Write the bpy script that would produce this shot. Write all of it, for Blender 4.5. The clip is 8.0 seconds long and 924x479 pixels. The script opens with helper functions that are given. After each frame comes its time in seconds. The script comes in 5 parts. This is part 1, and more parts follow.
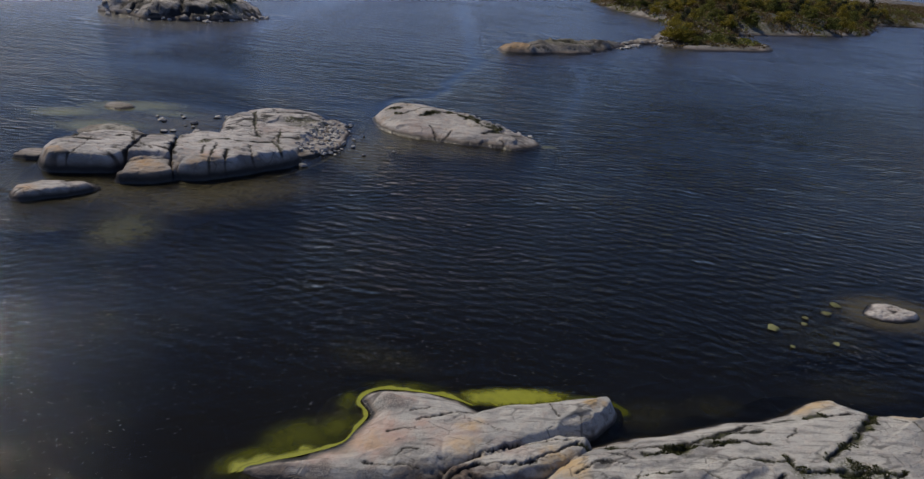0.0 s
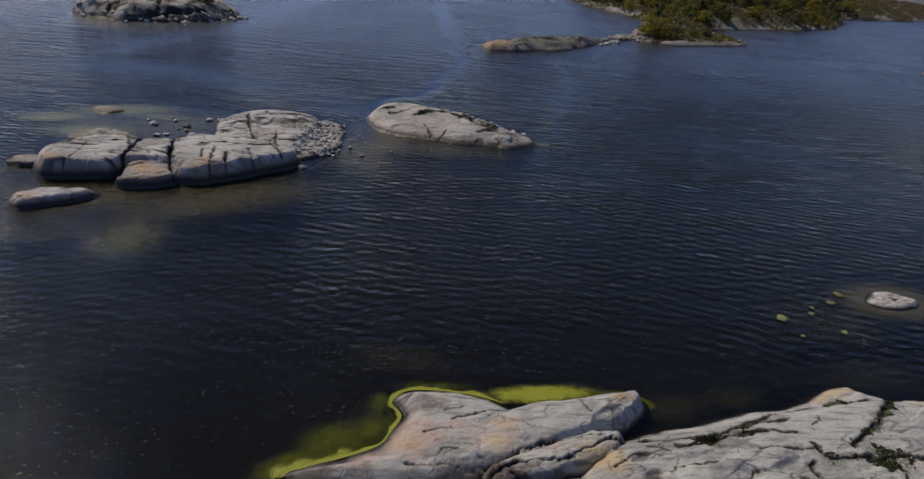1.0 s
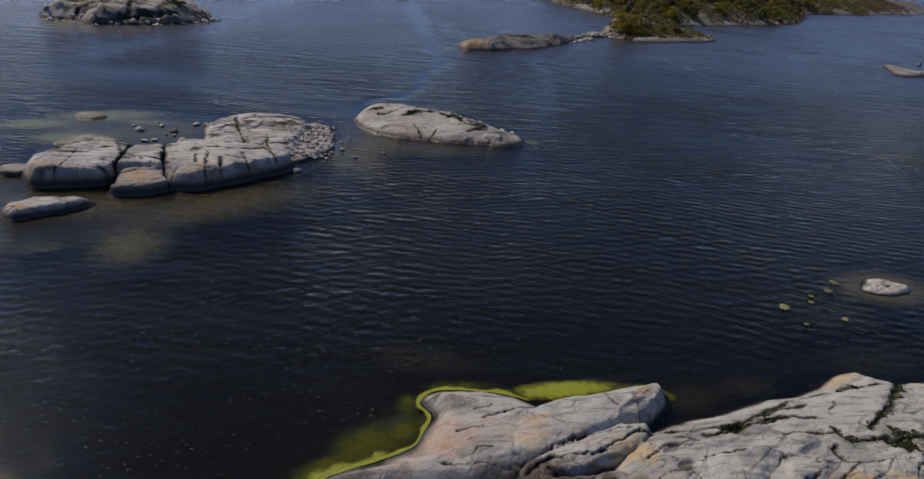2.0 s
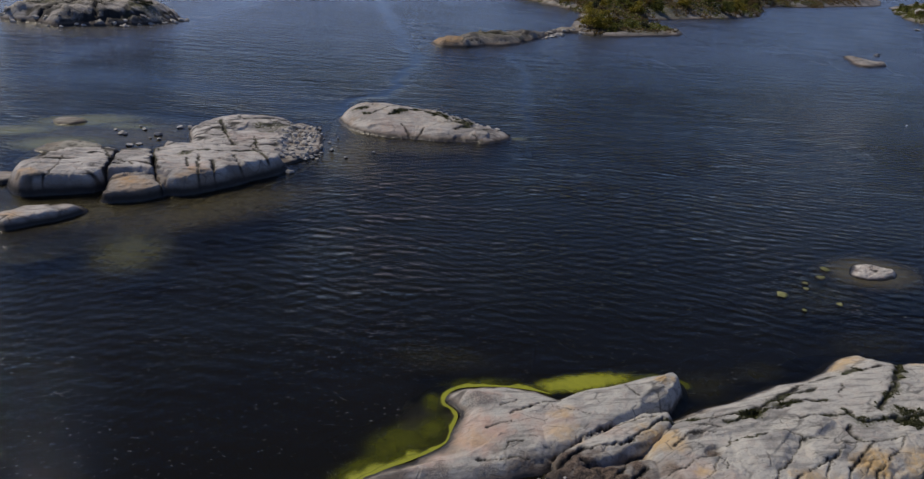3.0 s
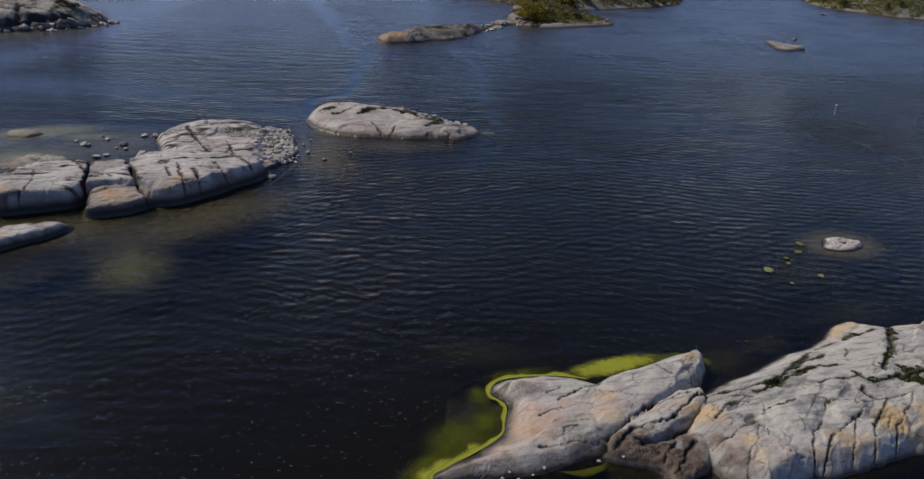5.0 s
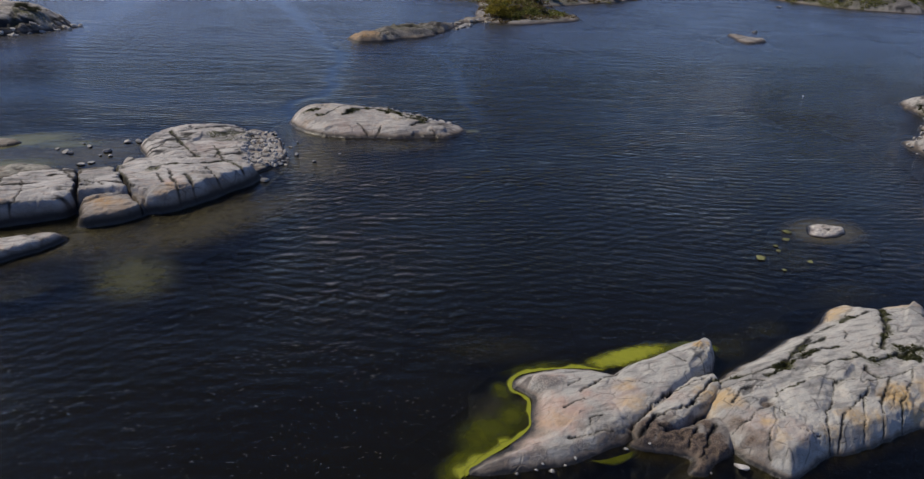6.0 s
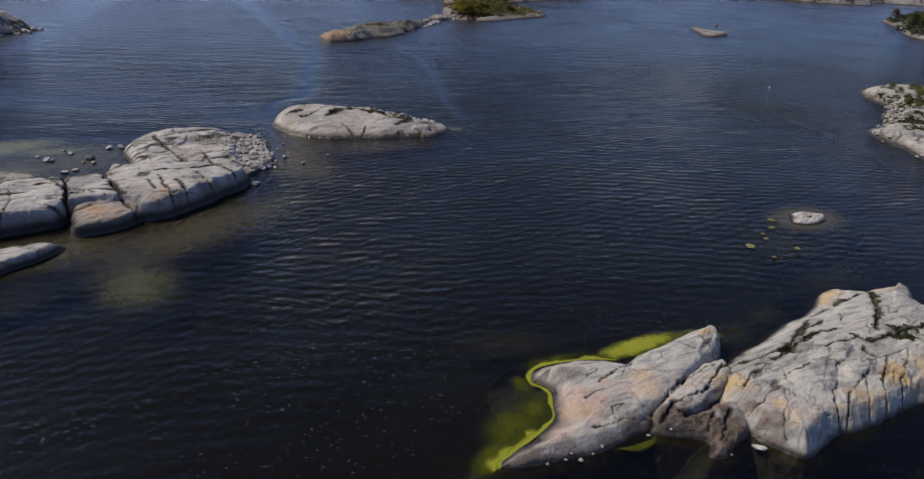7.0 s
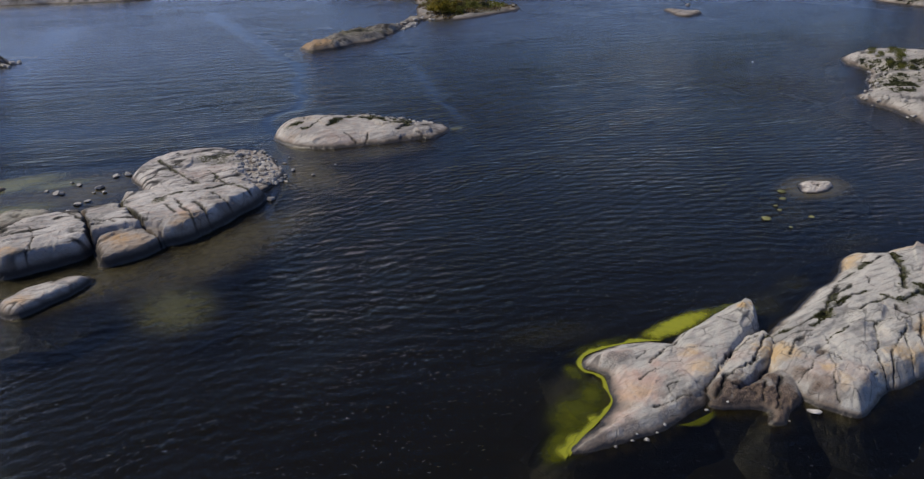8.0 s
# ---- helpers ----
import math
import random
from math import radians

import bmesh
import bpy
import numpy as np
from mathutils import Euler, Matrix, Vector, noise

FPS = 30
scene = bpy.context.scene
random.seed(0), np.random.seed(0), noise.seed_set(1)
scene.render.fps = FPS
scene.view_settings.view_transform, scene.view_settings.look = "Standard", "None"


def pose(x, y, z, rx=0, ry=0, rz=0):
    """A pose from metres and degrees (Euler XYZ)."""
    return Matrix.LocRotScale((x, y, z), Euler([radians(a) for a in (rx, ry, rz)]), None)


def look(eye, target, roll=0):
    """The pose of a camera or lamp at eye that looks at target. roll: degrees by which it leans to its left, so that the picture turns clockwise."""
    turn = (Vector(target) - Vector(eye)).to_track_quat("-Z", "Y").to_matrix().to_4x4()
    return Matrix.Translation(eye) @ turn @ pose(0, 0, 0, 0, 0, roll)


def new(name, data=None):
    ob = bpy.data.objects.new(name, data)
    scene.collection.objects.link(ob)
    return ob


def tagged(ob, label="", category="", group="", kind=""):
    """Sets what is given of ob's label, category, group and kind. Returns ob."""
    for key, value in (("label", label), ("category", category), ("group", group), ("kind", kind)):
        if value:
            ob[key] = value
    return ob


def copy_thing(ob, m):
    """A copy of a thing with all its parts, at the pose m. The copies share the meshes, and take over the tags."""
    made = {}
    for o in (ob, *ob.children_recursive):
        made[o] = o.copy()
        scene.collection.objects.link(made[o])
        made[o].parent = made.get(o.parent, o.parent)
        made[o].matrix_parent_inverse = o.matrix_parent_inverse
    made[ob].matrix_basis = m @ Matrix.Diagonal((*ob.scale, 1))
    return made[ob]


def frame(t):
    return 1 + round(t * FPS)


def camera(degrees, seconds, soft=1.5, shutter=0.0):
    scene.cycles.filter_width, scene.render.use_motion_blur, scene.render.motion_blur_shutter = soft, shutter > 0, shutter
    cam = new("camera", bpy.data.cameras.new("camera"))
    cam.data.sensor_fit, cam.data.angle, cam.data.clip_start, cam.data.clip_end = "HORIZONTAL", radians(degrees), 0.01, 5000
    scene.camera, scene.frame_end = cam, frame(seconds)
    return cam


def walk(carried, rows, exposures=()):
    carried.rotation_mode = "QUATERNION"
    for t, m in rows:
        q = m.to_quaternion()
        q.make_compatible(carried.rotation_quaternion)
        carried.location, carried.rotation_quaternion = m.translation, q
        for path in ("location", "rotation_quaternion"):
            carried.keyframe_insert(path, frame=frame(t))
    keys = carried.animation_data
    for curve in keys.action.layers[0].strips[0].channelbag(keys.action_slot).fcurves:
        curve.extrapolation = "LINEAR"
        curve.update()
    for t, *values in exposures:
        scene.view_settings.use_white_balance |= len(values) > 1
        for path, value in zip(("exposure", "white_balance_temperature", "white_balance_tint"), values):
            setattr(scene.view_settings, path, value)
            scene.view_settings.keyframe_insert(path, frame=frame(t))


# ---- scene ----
# ---- camera ----
cam = camera(68.8, 8.0, soft=1.4)
PATH = [
    (0, (-1.425, 0.605, 29.623), (-1.347, 2.428, 28.805), 6.0),
    (0.5, (-3.268, 0.565, 29.576), (-3.154, 2.387, 28.758), 5.8),
    (1, (-5.092, 0.521, 29.522), (-4.938, 2.34, 28.704), 5.7),
    (1.5, (-6.933, 0.52, 29.449), (-6.736, 2.336, 28.634), 5.5),
    (3, (-12.451, 0.672, 29.416), (-12.112, 2.466, 28.601), 5.0),
    (3.5, (-14.311, 0.79, 29.447), (-13.923, 2.575, 28.632), 4.8),
    (4, (-16.145, 0.967, 29.466), (-15.707, 2.74, 28.65), 4.6),
    (4.5, (-17.998, 1.149, 29.473), (-17.511, 2.909, 28.657), 4.4),
    (5.8, (-22.94, 1.788, 29.625), (-22.324, 3.506, 28.806), 4.1),
    (6, (-23.693, 1.913, 29.637), (-23.059, 3.624, 28.819), 3.9),
    (6.5, (-25.548, 2.271, 29.727), (-24.866, 3.963, 28.907), 3.7),
    (7, (-27.454, 2.644, 29.808), (-26.723, 4.315, 28.987), 3.5),
    (7.5, (-29.564, 3.158, 29.903), (-28.807, 4.816, 29.08), 1.6),
    (8, (-31.673, 3.687, 30.061), (-30.901, 5.337, 29.236), -0.9),
]
walk(cam, [(t, look(eye, target, roll)) for t, eye, target, roll in PATH],
     [(0.0, -0.10), (3.0, -0.02), (6.0, 0.16), (8.0, 0.26)])

# ---- light ----
SUN_AZ, SUN_EL = radians(-53), radians(50)          # azimuth clockwise from +y
scene.view_settings.exposure = 0.0
world = bpy.data.worlds.new("world")
scene.world = world
world.use_nodes = True
wn = world.node_tree.nodes
sky = wn.new("ShaderNodeTexSky")
sky.sky_type, sky.sun_disc = "NISHITA", False
sky.sun_elevation, sky.sun_rotation = SUN_EL, SUN_AZ
sky.air_density, sky.dust_density, sky.ozone_density = 1.0, 0.35, 7.0
blue = wn.new("ShaderNodeMix")
blue.data_type, blue.blend_type = "RGBA", "MULTIPLY"
blue.inputs[0].default_value = 1.0
blue.inputs[7].default_value = (0.95, 0.92, 1.115, 1.0)
world.node_tree.links.new(sky.outputs[0], blue.inputs[6])
world.node_tree.links.new(blue.outputs[2], wn["Background"].inputs[0])
wn["Background"].inputs[1].default_value = 0.067
sun = new("sun", bpy.data.lights.new("sun", "SUN"))
sun.data.energy, sun.data.angle, sun.data.color = 2.9, radians(0.6), (1.0, 0.88, 0.71)
sun.matrix_world = look((math.sin(SUN_AZ) * math.cos(SUN_EL) * 100, math.cos(SUN_AZ) * math.cos(SUN_EL) * 100, math.sin(SUN_EL) * 100), (0, 0, 0))


# ---- number fields ----
def hash2(ix, iy, seed):
    h = (ix.astype(np.int64) * 374761393 + iy.astype(np.int64) * 668265263 + seed * 974634533) & 0xFFFFFFFF
    h = ((h ^ (h >> 13)) * 1274126177) & 0xFFFFFFFF
    h = ((h ^ (h >> 16)) * 2246822519) & 0xFFFFFFFF
    return ((h ^ (h >> 15)) & 0xFFFFFF) / float(0xFFFFFF)


def value_noise(x, y, seed):
    ix, iy = np.floor(x), np.floor(y)
    fx, fy = x - ix, y - iy
    fx, fy = fx * fx * fx * (fx * (fx * 6 - 15) + 10), fy * fy * fy * (fy * (fy * 6 - 15) + 10)
    a, b = hash2(ix, iy, seed), hash2(ix + 1, iy, seed)
    c, d = hash2(ix, iy + 1, seed), hash2(ix + 1, iy + 1, seed)
    return (a + (b - a) * fx) * (1 - fy) + (c + (d - c) * fx) * fy - 0.5


def fbm(x, y, seed, octaves=4, gain=0.5):
    total, amp = np.zeros_like(x), 1.0
    for k in range(octaves):
        total += amp * value_noise(x * 2 ** k + 17.3 * k, y * 2 ** k - 9.1 * k, seed + k)
        amp *= gain
    return total


def joints(x, y, seed):
    """Jointed blocks: how far each place lies from the nearest joint, a random number for its block, and the place within it."""
    ix, iy = np.floor(x), np.floor(y)
    f1, f2, block = np.full_like(x, 9.0), np.full_like(x, 9.0), np.zeros_like(x)
    px, py = np.zeros_like(x), np.zeros_like(x)
    for dx in (-1, 0, 1):
        for dy in (-1, 0, 1):
            cx, cy = ix + dx, iy + dy
            qx, qy = x - cx - hash2(cx, cy, seed), y - cy - hash2(cx, cy, seed + 1)
            r = np.hypot(qx, qy)
            near = r < f1
            f2 = np.where(near, f1, np.minimum(f2, r))
            block = np.where(near, hash2(cx, cy, seed + 2), block)
            px, py = np.where(near, qx, px), np.where(near, qy, py)
            f1 = np.where(near, r, f1)
    return f2 - f1, block, px, py


def rounded(points, closed=True, steps=5):
    """A smooth line through a few corner points."""
    p = np.array(points, float)
    n, out = len(p), []
    for i in range(n if closed else n - 1):
        q = [p[(i + k) % n] if closed else p[min(max(i + k, 0), n - 1)] for k in (-1, 0, 1, 2)]
        for s in range(steps):
            t = s / steps
            out.append(0.5 * (2 * q[1] + (q[2] - q[0]) * t + (2 * q[0] - 5 * q[1] + 4 * q[2] - q[3]) * t * t + (3 * q[1] - q[0] - 3 * q[2] + q[3]) * t ** 3))
    if not closed:
        out.append(p[-1])
    return np.array(out)


def away(x, y, line, closed=False):
    """Distance from each place to a line; inside a closed line it counts as positive, outside as negative."""
    best, inside = np.full_like(x, 1e9), np.zeros(x.shape, bool)
    ends = np.roll(line, -1, 0) if closed else line[1:]
    for (ax, ay), (bx, by) in zip(line if closed else line[:-1], ends):
        ux, uy = bx - ax, by - ay
        t = np.clip(((x - ax) * ux + (y - ay) * uy) / (ux * ux + uy * uy + 1e-12), 0, 1)
        best = np.minimum(best, (x - ax - t * ux) ** 2 + (y - ay - t * uy) ** 2)
        if closed and by != ay:
            inside ^= ((ay > y) != (by > y)) & (x < ux * (y - ay) / uy + ax)
    best = np.sqrt(best)
    return np.where(inside, best, -best) if closed else best


# ---- materials ----
class Nodes:
    """A node material with short calls."""

    def __init__(self, name):
        self.material = bpy.data.materials.new(name)
        self.material.use_nodes = True
        self.tree = self.material.node_tree
        self.tree.nodes.clear()
        self.out = self.tree.nodes.new("ShaderNodeOutputMaterial")

    def make(self, kind, **sockets):
        node = self.tree.nodes.new("ShaderNode" + kind)
        for key, value in sockets.items():
            self.put(node, key.replace("_", " "), value)
        return node

    def put(self, node, key, value):
        socket = node.inputs[int(key[1:])] if key[0] == "i" and key[1:].isdigit() else node.inputs[key]
        if isinstance(value, bpy.types.NodeSocket):
            self.tree.links.new(value, socket)
        elif isinstance(value, bpy.types.Node):
            self.tree.links.new(value.outputs[0], socket)
        else:
            socket.default_value = value

    def math(self, operation, a, b=0.0, c=0.0, clamp=False):
        node = self.tree.nodes.new("ShaderNodeMath")
        node.operation, node.use_clamp = operation, clamp
        for k, v in (("i0", a), ("i1", b), ("i2", c)):
            self.put(node, k, v)
        return node.outputs[0]

    def ramp(self, value, low, high, to_low=0.0, to_high=1.0):
        node = self.make("MapRange", Value=value)
        for k, v in ((1, low), (2, high), (3, to_low), (4, to_high)):
            node.inputs[k].default_value = v
        node.interpolation_type = "SMOOTHSTEP"
        return node.outputs[0]

    def mix(self, factor, a, b):
        node = self.tree.nodes.new("ShaderNodeMix")
        node.data_type = "RGBA"
        for k, v in ((0, factor), (6, a), (7, b)):
            if isinstance(v, (bpy.types.NodeSocket, bpy.types.Node)):
                self.put(node, "i%d" % k, v)
            else:
                node.inputs[k].default_value = v if k == 0 else (*v, 1.0)
        return node.outputs[2]

    def place(self, scale=(1, 1, 1), turn=0.0):
        m = self.make("Mapping", Vector=self.make("NewGeometry").outputs["Position"])
        m.inputs["Scale"].default_value = scale
        m.inputs["Rotation"].default_value = (0, 0, turn)
        return m.outputs[0]

    def noise(self, scale, detail=4.0, rough=0.55, where=None, warp=0.0):
        node = self.make("TexNoise", Vector=where or self.place(), Scale=scale, Detail=detail, Roughness=rough, Distortion=warp)
        return node.outputs["Fac"]

    def field(self, name):
        node = self.make("Attribute")
        node.attribute_name = name
        return node.outputs["Fac"]

    def bump(self, height, strength, distance):
        return self.make("Bump", Height=height, Strength=strength, Distance=distance).outputs[0]

    def finish(self, shader):
        self.tree.links.new(shader.outputs[0] if isinstance(shader, bpy.types.Node) else shader, self.out.inputs[0])
        return self.material


def rock_material(name, pale, grey, pink, rust=(0.58, 0.34, 0.12), grain=1.0, tide_shade=(0.62, 0.22), threads=0.85, speckle=0.6, relief_depth=0.24, pinkness=0.55):
    n = Nodes(name)
    z = n.make("SeparateXYZ", Vector=n.make("NewGeometry").outputs["Position"]).outputs[2]
    broad, mid, fine = n.noise(0.35 / grain, 5), n.noise(1.6 / grain, 6, 0.6, warp=0.6), n.noise(9.0 / grain, 5, 0.65)
    streak = n.noise(1.1 / grain, 5, 0.6, n.place((0.35, 2.2, 1.0), 0.42))
    col = n.mix(n.ramp(broad, 0.36, 0.55), grey, pale)
    col = n.mix(n.math("MULTIPLY", n.ramp(mid, 0.48, 0.66), pinkness), col, pink)
    col = n.mix(n.math("MULTIPLY", n.ramp(streak, 0.48, 0.66), 0.60), col, tuple(c * 0.50 for c in grey))
    col = n.mix(n.math("MULTIPLY", n.ramp(fine, 0.54, 0.70), speckle), col, tuple(c * 0.40 for c in grey))
    col = n.mix(n.math("MULTIPLY", n.ramp(n.noise(4.2 / grain, 6, 0.7, n.place((0.5, 1.7, 1.0), 0.42), 1.2), 0.57, 0.68), 0.5), col, (0.12, 0.112, 0.10))
    col = n.mix(n.math("MULTIPLY", n.field("blush"), n.ramp(mid, 0.30, 0.60, 0.55, 1.0)), col, (0.46, 0.31, 0.245))
    col = n.mix(n.math("MULTIPLY", n.field("brown"), n.ramp(mid, 0.30, 0.60, 0.6, 1.0)), col, n.mix(n.ramp(fine, 0.35, 0.65), (0.05, 0.036, 0.026), (0.16, 0.115, 0.085)))
    col = n.mix(n.math("MULTIPLY", n.field("rust"), n.ramp(mid, 0.30, 0.60, 0.35, 1.0)), col, rust)
    col = n.mix(n.math("MULTIPLY", n.field("lichen_shade"), n.ramp(fine, 0.35, 0.60, 0.3, 1.0)), col, (0.085, 0.08, 0.072))
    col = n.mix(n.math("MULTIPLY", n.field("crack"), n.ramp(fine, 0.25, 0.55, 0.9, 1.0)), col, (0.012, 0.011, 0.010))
    green = n.mix(n.ramp(fine, 0.35, 0.65), (0.035, 0.045, 0.012), (0.085, 0.085, 0.025))
    col = n.mix(n.math("MULTIPLY", n.field("moss"), n.ramp(n.noise(5.0 / grain, 4), 0.38, 0.55)), col, green)
    web = n.make("TexVoronoi", Vector=n.place((0.45 / grain, 1.0 / grain, 0.6 / grain), 0.42), Scale=0.8)
    web.feature = "DISTANCE_TO_EDGE"
    thread = n.math("MULTIPLY", n.ramp(web.outputs["Distance"], 0.030, 0.008), n.ramp(n.noise(0.9 / grain, 4), 0.50, 0.60))
    col = n.mix(n.math("MULTIPLY", thread, threads), col, (0.02, 0.018, 0.016))
    # black tide lichen just above the water, set high also to paint shade on steep fronts; brown weed below it
    edge = n.math("ADD", n.math("DIVIDE", z, n.field("tidal")), n.math("MULTIPLY", n.math("SUBTRACT", n.noise(0.8, 5), 0.5), 0.55))
    col = n.mix(n.math("MULTIPLY", n.ramp(edge, tide_shade[0] * 1.7, tide_shade[0] * 0.75), 0.72), col, (0.15, 0.115, 0.085))
    col = n.mix(n.math("MULTIPLY", n.ramp(edge, *tide_shade), 0.96), col, (0.022, 0.019, 0.016))
    weed = n.mix(n.ramp(n.noise(1.3, 4), 0.4, 0.65), (0.028, 0.022, 0.009), (0.075, 0.06, 0.018))
    col = n.mix(n.ramp(edge, 0.06, -0.10), col, weed)
    # underwater flanks: dimming by the water painted as a fade to near black
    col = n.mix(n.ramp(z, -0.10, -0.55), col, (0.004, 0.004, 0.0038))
    relief = n.math("ADD", n.math("MULTIPLY", mid, 0.6), n.math("MULTIPLY_ADD", fine, 0.26, n.math("MULTIPLY", thread, -0.12)))
    wet = n.ramp(edge, 0.35, 0.05, 0.78, 0.30)
    return n.finish(n.make("BsdfPrincipled", Base_Color=col, Roughness=wet, Normal=n.bump(relief, 1.0, relief_depth * grain)))


def plain_rock(name, low, high):
    n = Nodes(name)
    where = n.make("TexCoord").outputs["Object"]
    tone = n.make("ObjectInfo").outputs["Random"]
    fine, mid = n.noise(14.0, 4, where=where), n.noise(3.0, 4, where=where)
    col = n.mix(n.math("MULTIPLY_ADD", tone, 0.6, n.math("MULTIPLY", mid, 0.4)), low, high)
    col = n.mix(n.math("MULTIPLY", n.ramp(fine, 0.5, 0.7), 0.5), col, tuple(c * 0.4 for c in low))
    z = n.make("SeparateXYZ", Vector=n.make("NewGeometry").outputs["Position"]).outputs[2]
    col = n.mix(n.ramp(z, 0.12, 0.0), col, (0.04, 0.034, 0.026))
    return n.finish(n.make("BsdfPrincipled", Base_Color=col, Roughness=0.8, Normal=n.bump(n.math("ADD", mid, fine), 0.6, 0.06)))


def leaf_material(name, low, high):
    n = Nodes(name)
    rand = n.make("NewGeometry").outputs["Random Per Island"]
    tone = n.make("ObjectInfo").outputs["Random"]
    col = n.mix(n.math("MULTIPLY_ADD", rand, 0.6, n.math("MULTIPLY", tone, 0.4)), low, high)
    col = n.mix(n.math("MULTIPLY", n.ramp(n.noise(0.6, 3), 0.45, 0.65), 0.5), col, tuple(c * 0.5 for c in low))
    thin = n.make("MixShader", i0=0.4)
    n.put(thin, "i1", n.make("BsdfPrincipled", Base_Color=col, Roughness=0.65))
    n.put(thin, "i2", n.make("BsdfTranslucent", Color=col))
    return n.finish(thin)


def water_material():
    n = Nodes("sea_water")
    calm = n.math("SUBTRACT", 1.0, n.field("calm"))

    def train(length, degrees, height, seed, bend, patch):
        """One train of wind waves: long crests that bend and fade in patches."""
        wave = n.make("TexWave", Vector=n.place((1, 1, 1), radians(degrees)), Scale=0.31416 / length, Distortion=bend, Detail=1.0, Phase_Offset=seed)
        n.put(wave, "Detail Scale", 0.55)
        n.put(wave, "Detail Roughness", 0.35)
        wave.wave_type, wave.bands_direction, wave.wave_profile = "BANDS", "Y", "SIN"
        gust = n.noise(patch, 2, 0.5, n.place((0.6, 1.0, 1.0), radians(degrees) + seed))
        return n.math("MULTIPLY", n.math("MULTIPLY", wave.outputs["Fac"], height), n.ramp(gust, 0.34, 0.60, 0.12, 1.0))

    wind = n.ramp(n.noise(0.030, 3, where=n.place((1.0, 1.6, 1.0), 0.3)), 0.36, 0.62, 0.6, 1.0)
    height = train(1.65, 24, 0.066, 0.3, 4.0, 0.050)
    for length, degrees, high, seed, bend, patch in ((1.25, 8, 0.052, 1.7, 4.5, 0.07), (1.4, -14, 0.054, 2.9, 4.0, 0.06), (0.95, -30, 0.032, 4.1, 5.0, 0.09), (0.8, 36, 0.027, 5.3, 5.0, 0.10), (2.4, -4, 0.045, 6.1, 3.5, 0.04)):
        height = n.math("ADD", height, train(length, degrees, high, seed, bend, patch))
    # longer waves where the wind has more open water
    far = n.make("SeparateXYZ", Vector=n.make("NewGeometry").outputs["Position"]).outputs[1]
    long_waves = n.math("ADD", train(6.2, 14, 0.17, 7.7, 4.0, 0.020), n.math("ADD", train(4.4, -10, 0.12, 8.3, 4.0, 0.025), train(3.2, 26, 0.07, 9.2, 4.0, 0.03)))
    height = n.math("ADD", height, n.math("MULTIPLY", long_waves, n.ramp(far, 70.0, 170.0, 0.12, 0.78)))
    chop = n.noise(2.6, 4, 0.6, n.place((0.6, 1.1, 1.0), -0.1), 0.4)
    height = n.math("ADD", height, n.math("MULTIPLY", chop, 0.12))
    peaks = n.ramp(n.noise(2.9, 2, 0.5, n.place((0.8, 1.0, 1.0), 0.2)), 0.62, 0.76)
    height = n.math("ADD", height, n.math("MULTIPLY", peaks, 0.13))
    height = n.math("MULTIPLY", height, n.math("MULTIPLY", calm, wind))
    normal = n.bump(height, 1.0, 1.0)
    # finer ripples far out, too small to tell apart
    fetch = n.math("MULTIPLY_ADD", n.ramp(far, 95.0, 220.0), 0.21, 0.045)
    body = n.make("MixShader", i0=0.34)
    clear = n.make("BsdfTransparent", Color=(0.68, 0.68, 0.57, 1))
    deep = n.make("BsdfDiffuse", Color=(0.0034, 0.0030, 0.0022, 1))
    n.put(body, "i1", clear), n.put(body, "i2", deep)
    gloss = n.make("BsdfGlossy", Color=(1, 1, 1, 1), Roughness=fetch, Normal=normal)
    top = n.make("MixShader", i0=n.make("Fresnel", IOR=n.math("MULTIPLY_ADD", n.field("film"), 0.22, 1.205), Normal=normal))
    n.put(top, "i1", body), n.put(top, "i2", gloss)
    return n.finish(top)


def algae_material(name, low, high, soft):
    """Filamentous green algae; where the field thin fades out, the water shows between the threads."""
    n = Nodes(name)
    tuft, fine = n.noise(1.1, 5, 0.6, warp=0.8), n.noise(7.0, 4)
    col = n.mix(n.math("ADD", n.math("MULTIPLY", tuft, 0.7), n.math("MULTIPLY", fine, 0.3)), low, high)
    cover = n.math("ADD", n.field("thick"), n.math("MULTIPLY", n.math("SUBTRACT", tuft, 0.5), 0.9))
    shown = n.math("MULTIPLY", n.ramp(cover, 0.5 - soft, 0.5 + soft), n.ramp(n.field("thick"), 0.04, 0.40))
    mix = n.make("MixShader", i0=shown)
    n.put(mix, "i1", n.make("BsdfTransparent"))
    n.put(mix, "i2", n.make("BsdfPrincipled", Base_Color=col, Roughness=0.6, Normal=n.bump(fine, 0.5, 0.04)))
    return n.finish(mix)


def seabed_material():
    n = Nodes("seabed_depth_fade")
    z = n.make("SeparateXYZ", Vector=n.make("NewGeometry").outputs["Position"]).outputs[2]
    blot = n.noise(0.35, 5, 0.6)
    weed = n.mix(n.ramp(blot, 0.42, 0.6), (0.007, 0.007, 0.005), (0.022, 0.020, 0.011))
    # light lost in deeper water, put into the colour as a fade by z
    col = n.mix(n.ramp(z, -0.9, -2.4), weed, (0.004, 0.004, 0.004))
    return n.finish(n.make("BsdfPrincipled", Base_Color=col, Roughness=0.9))


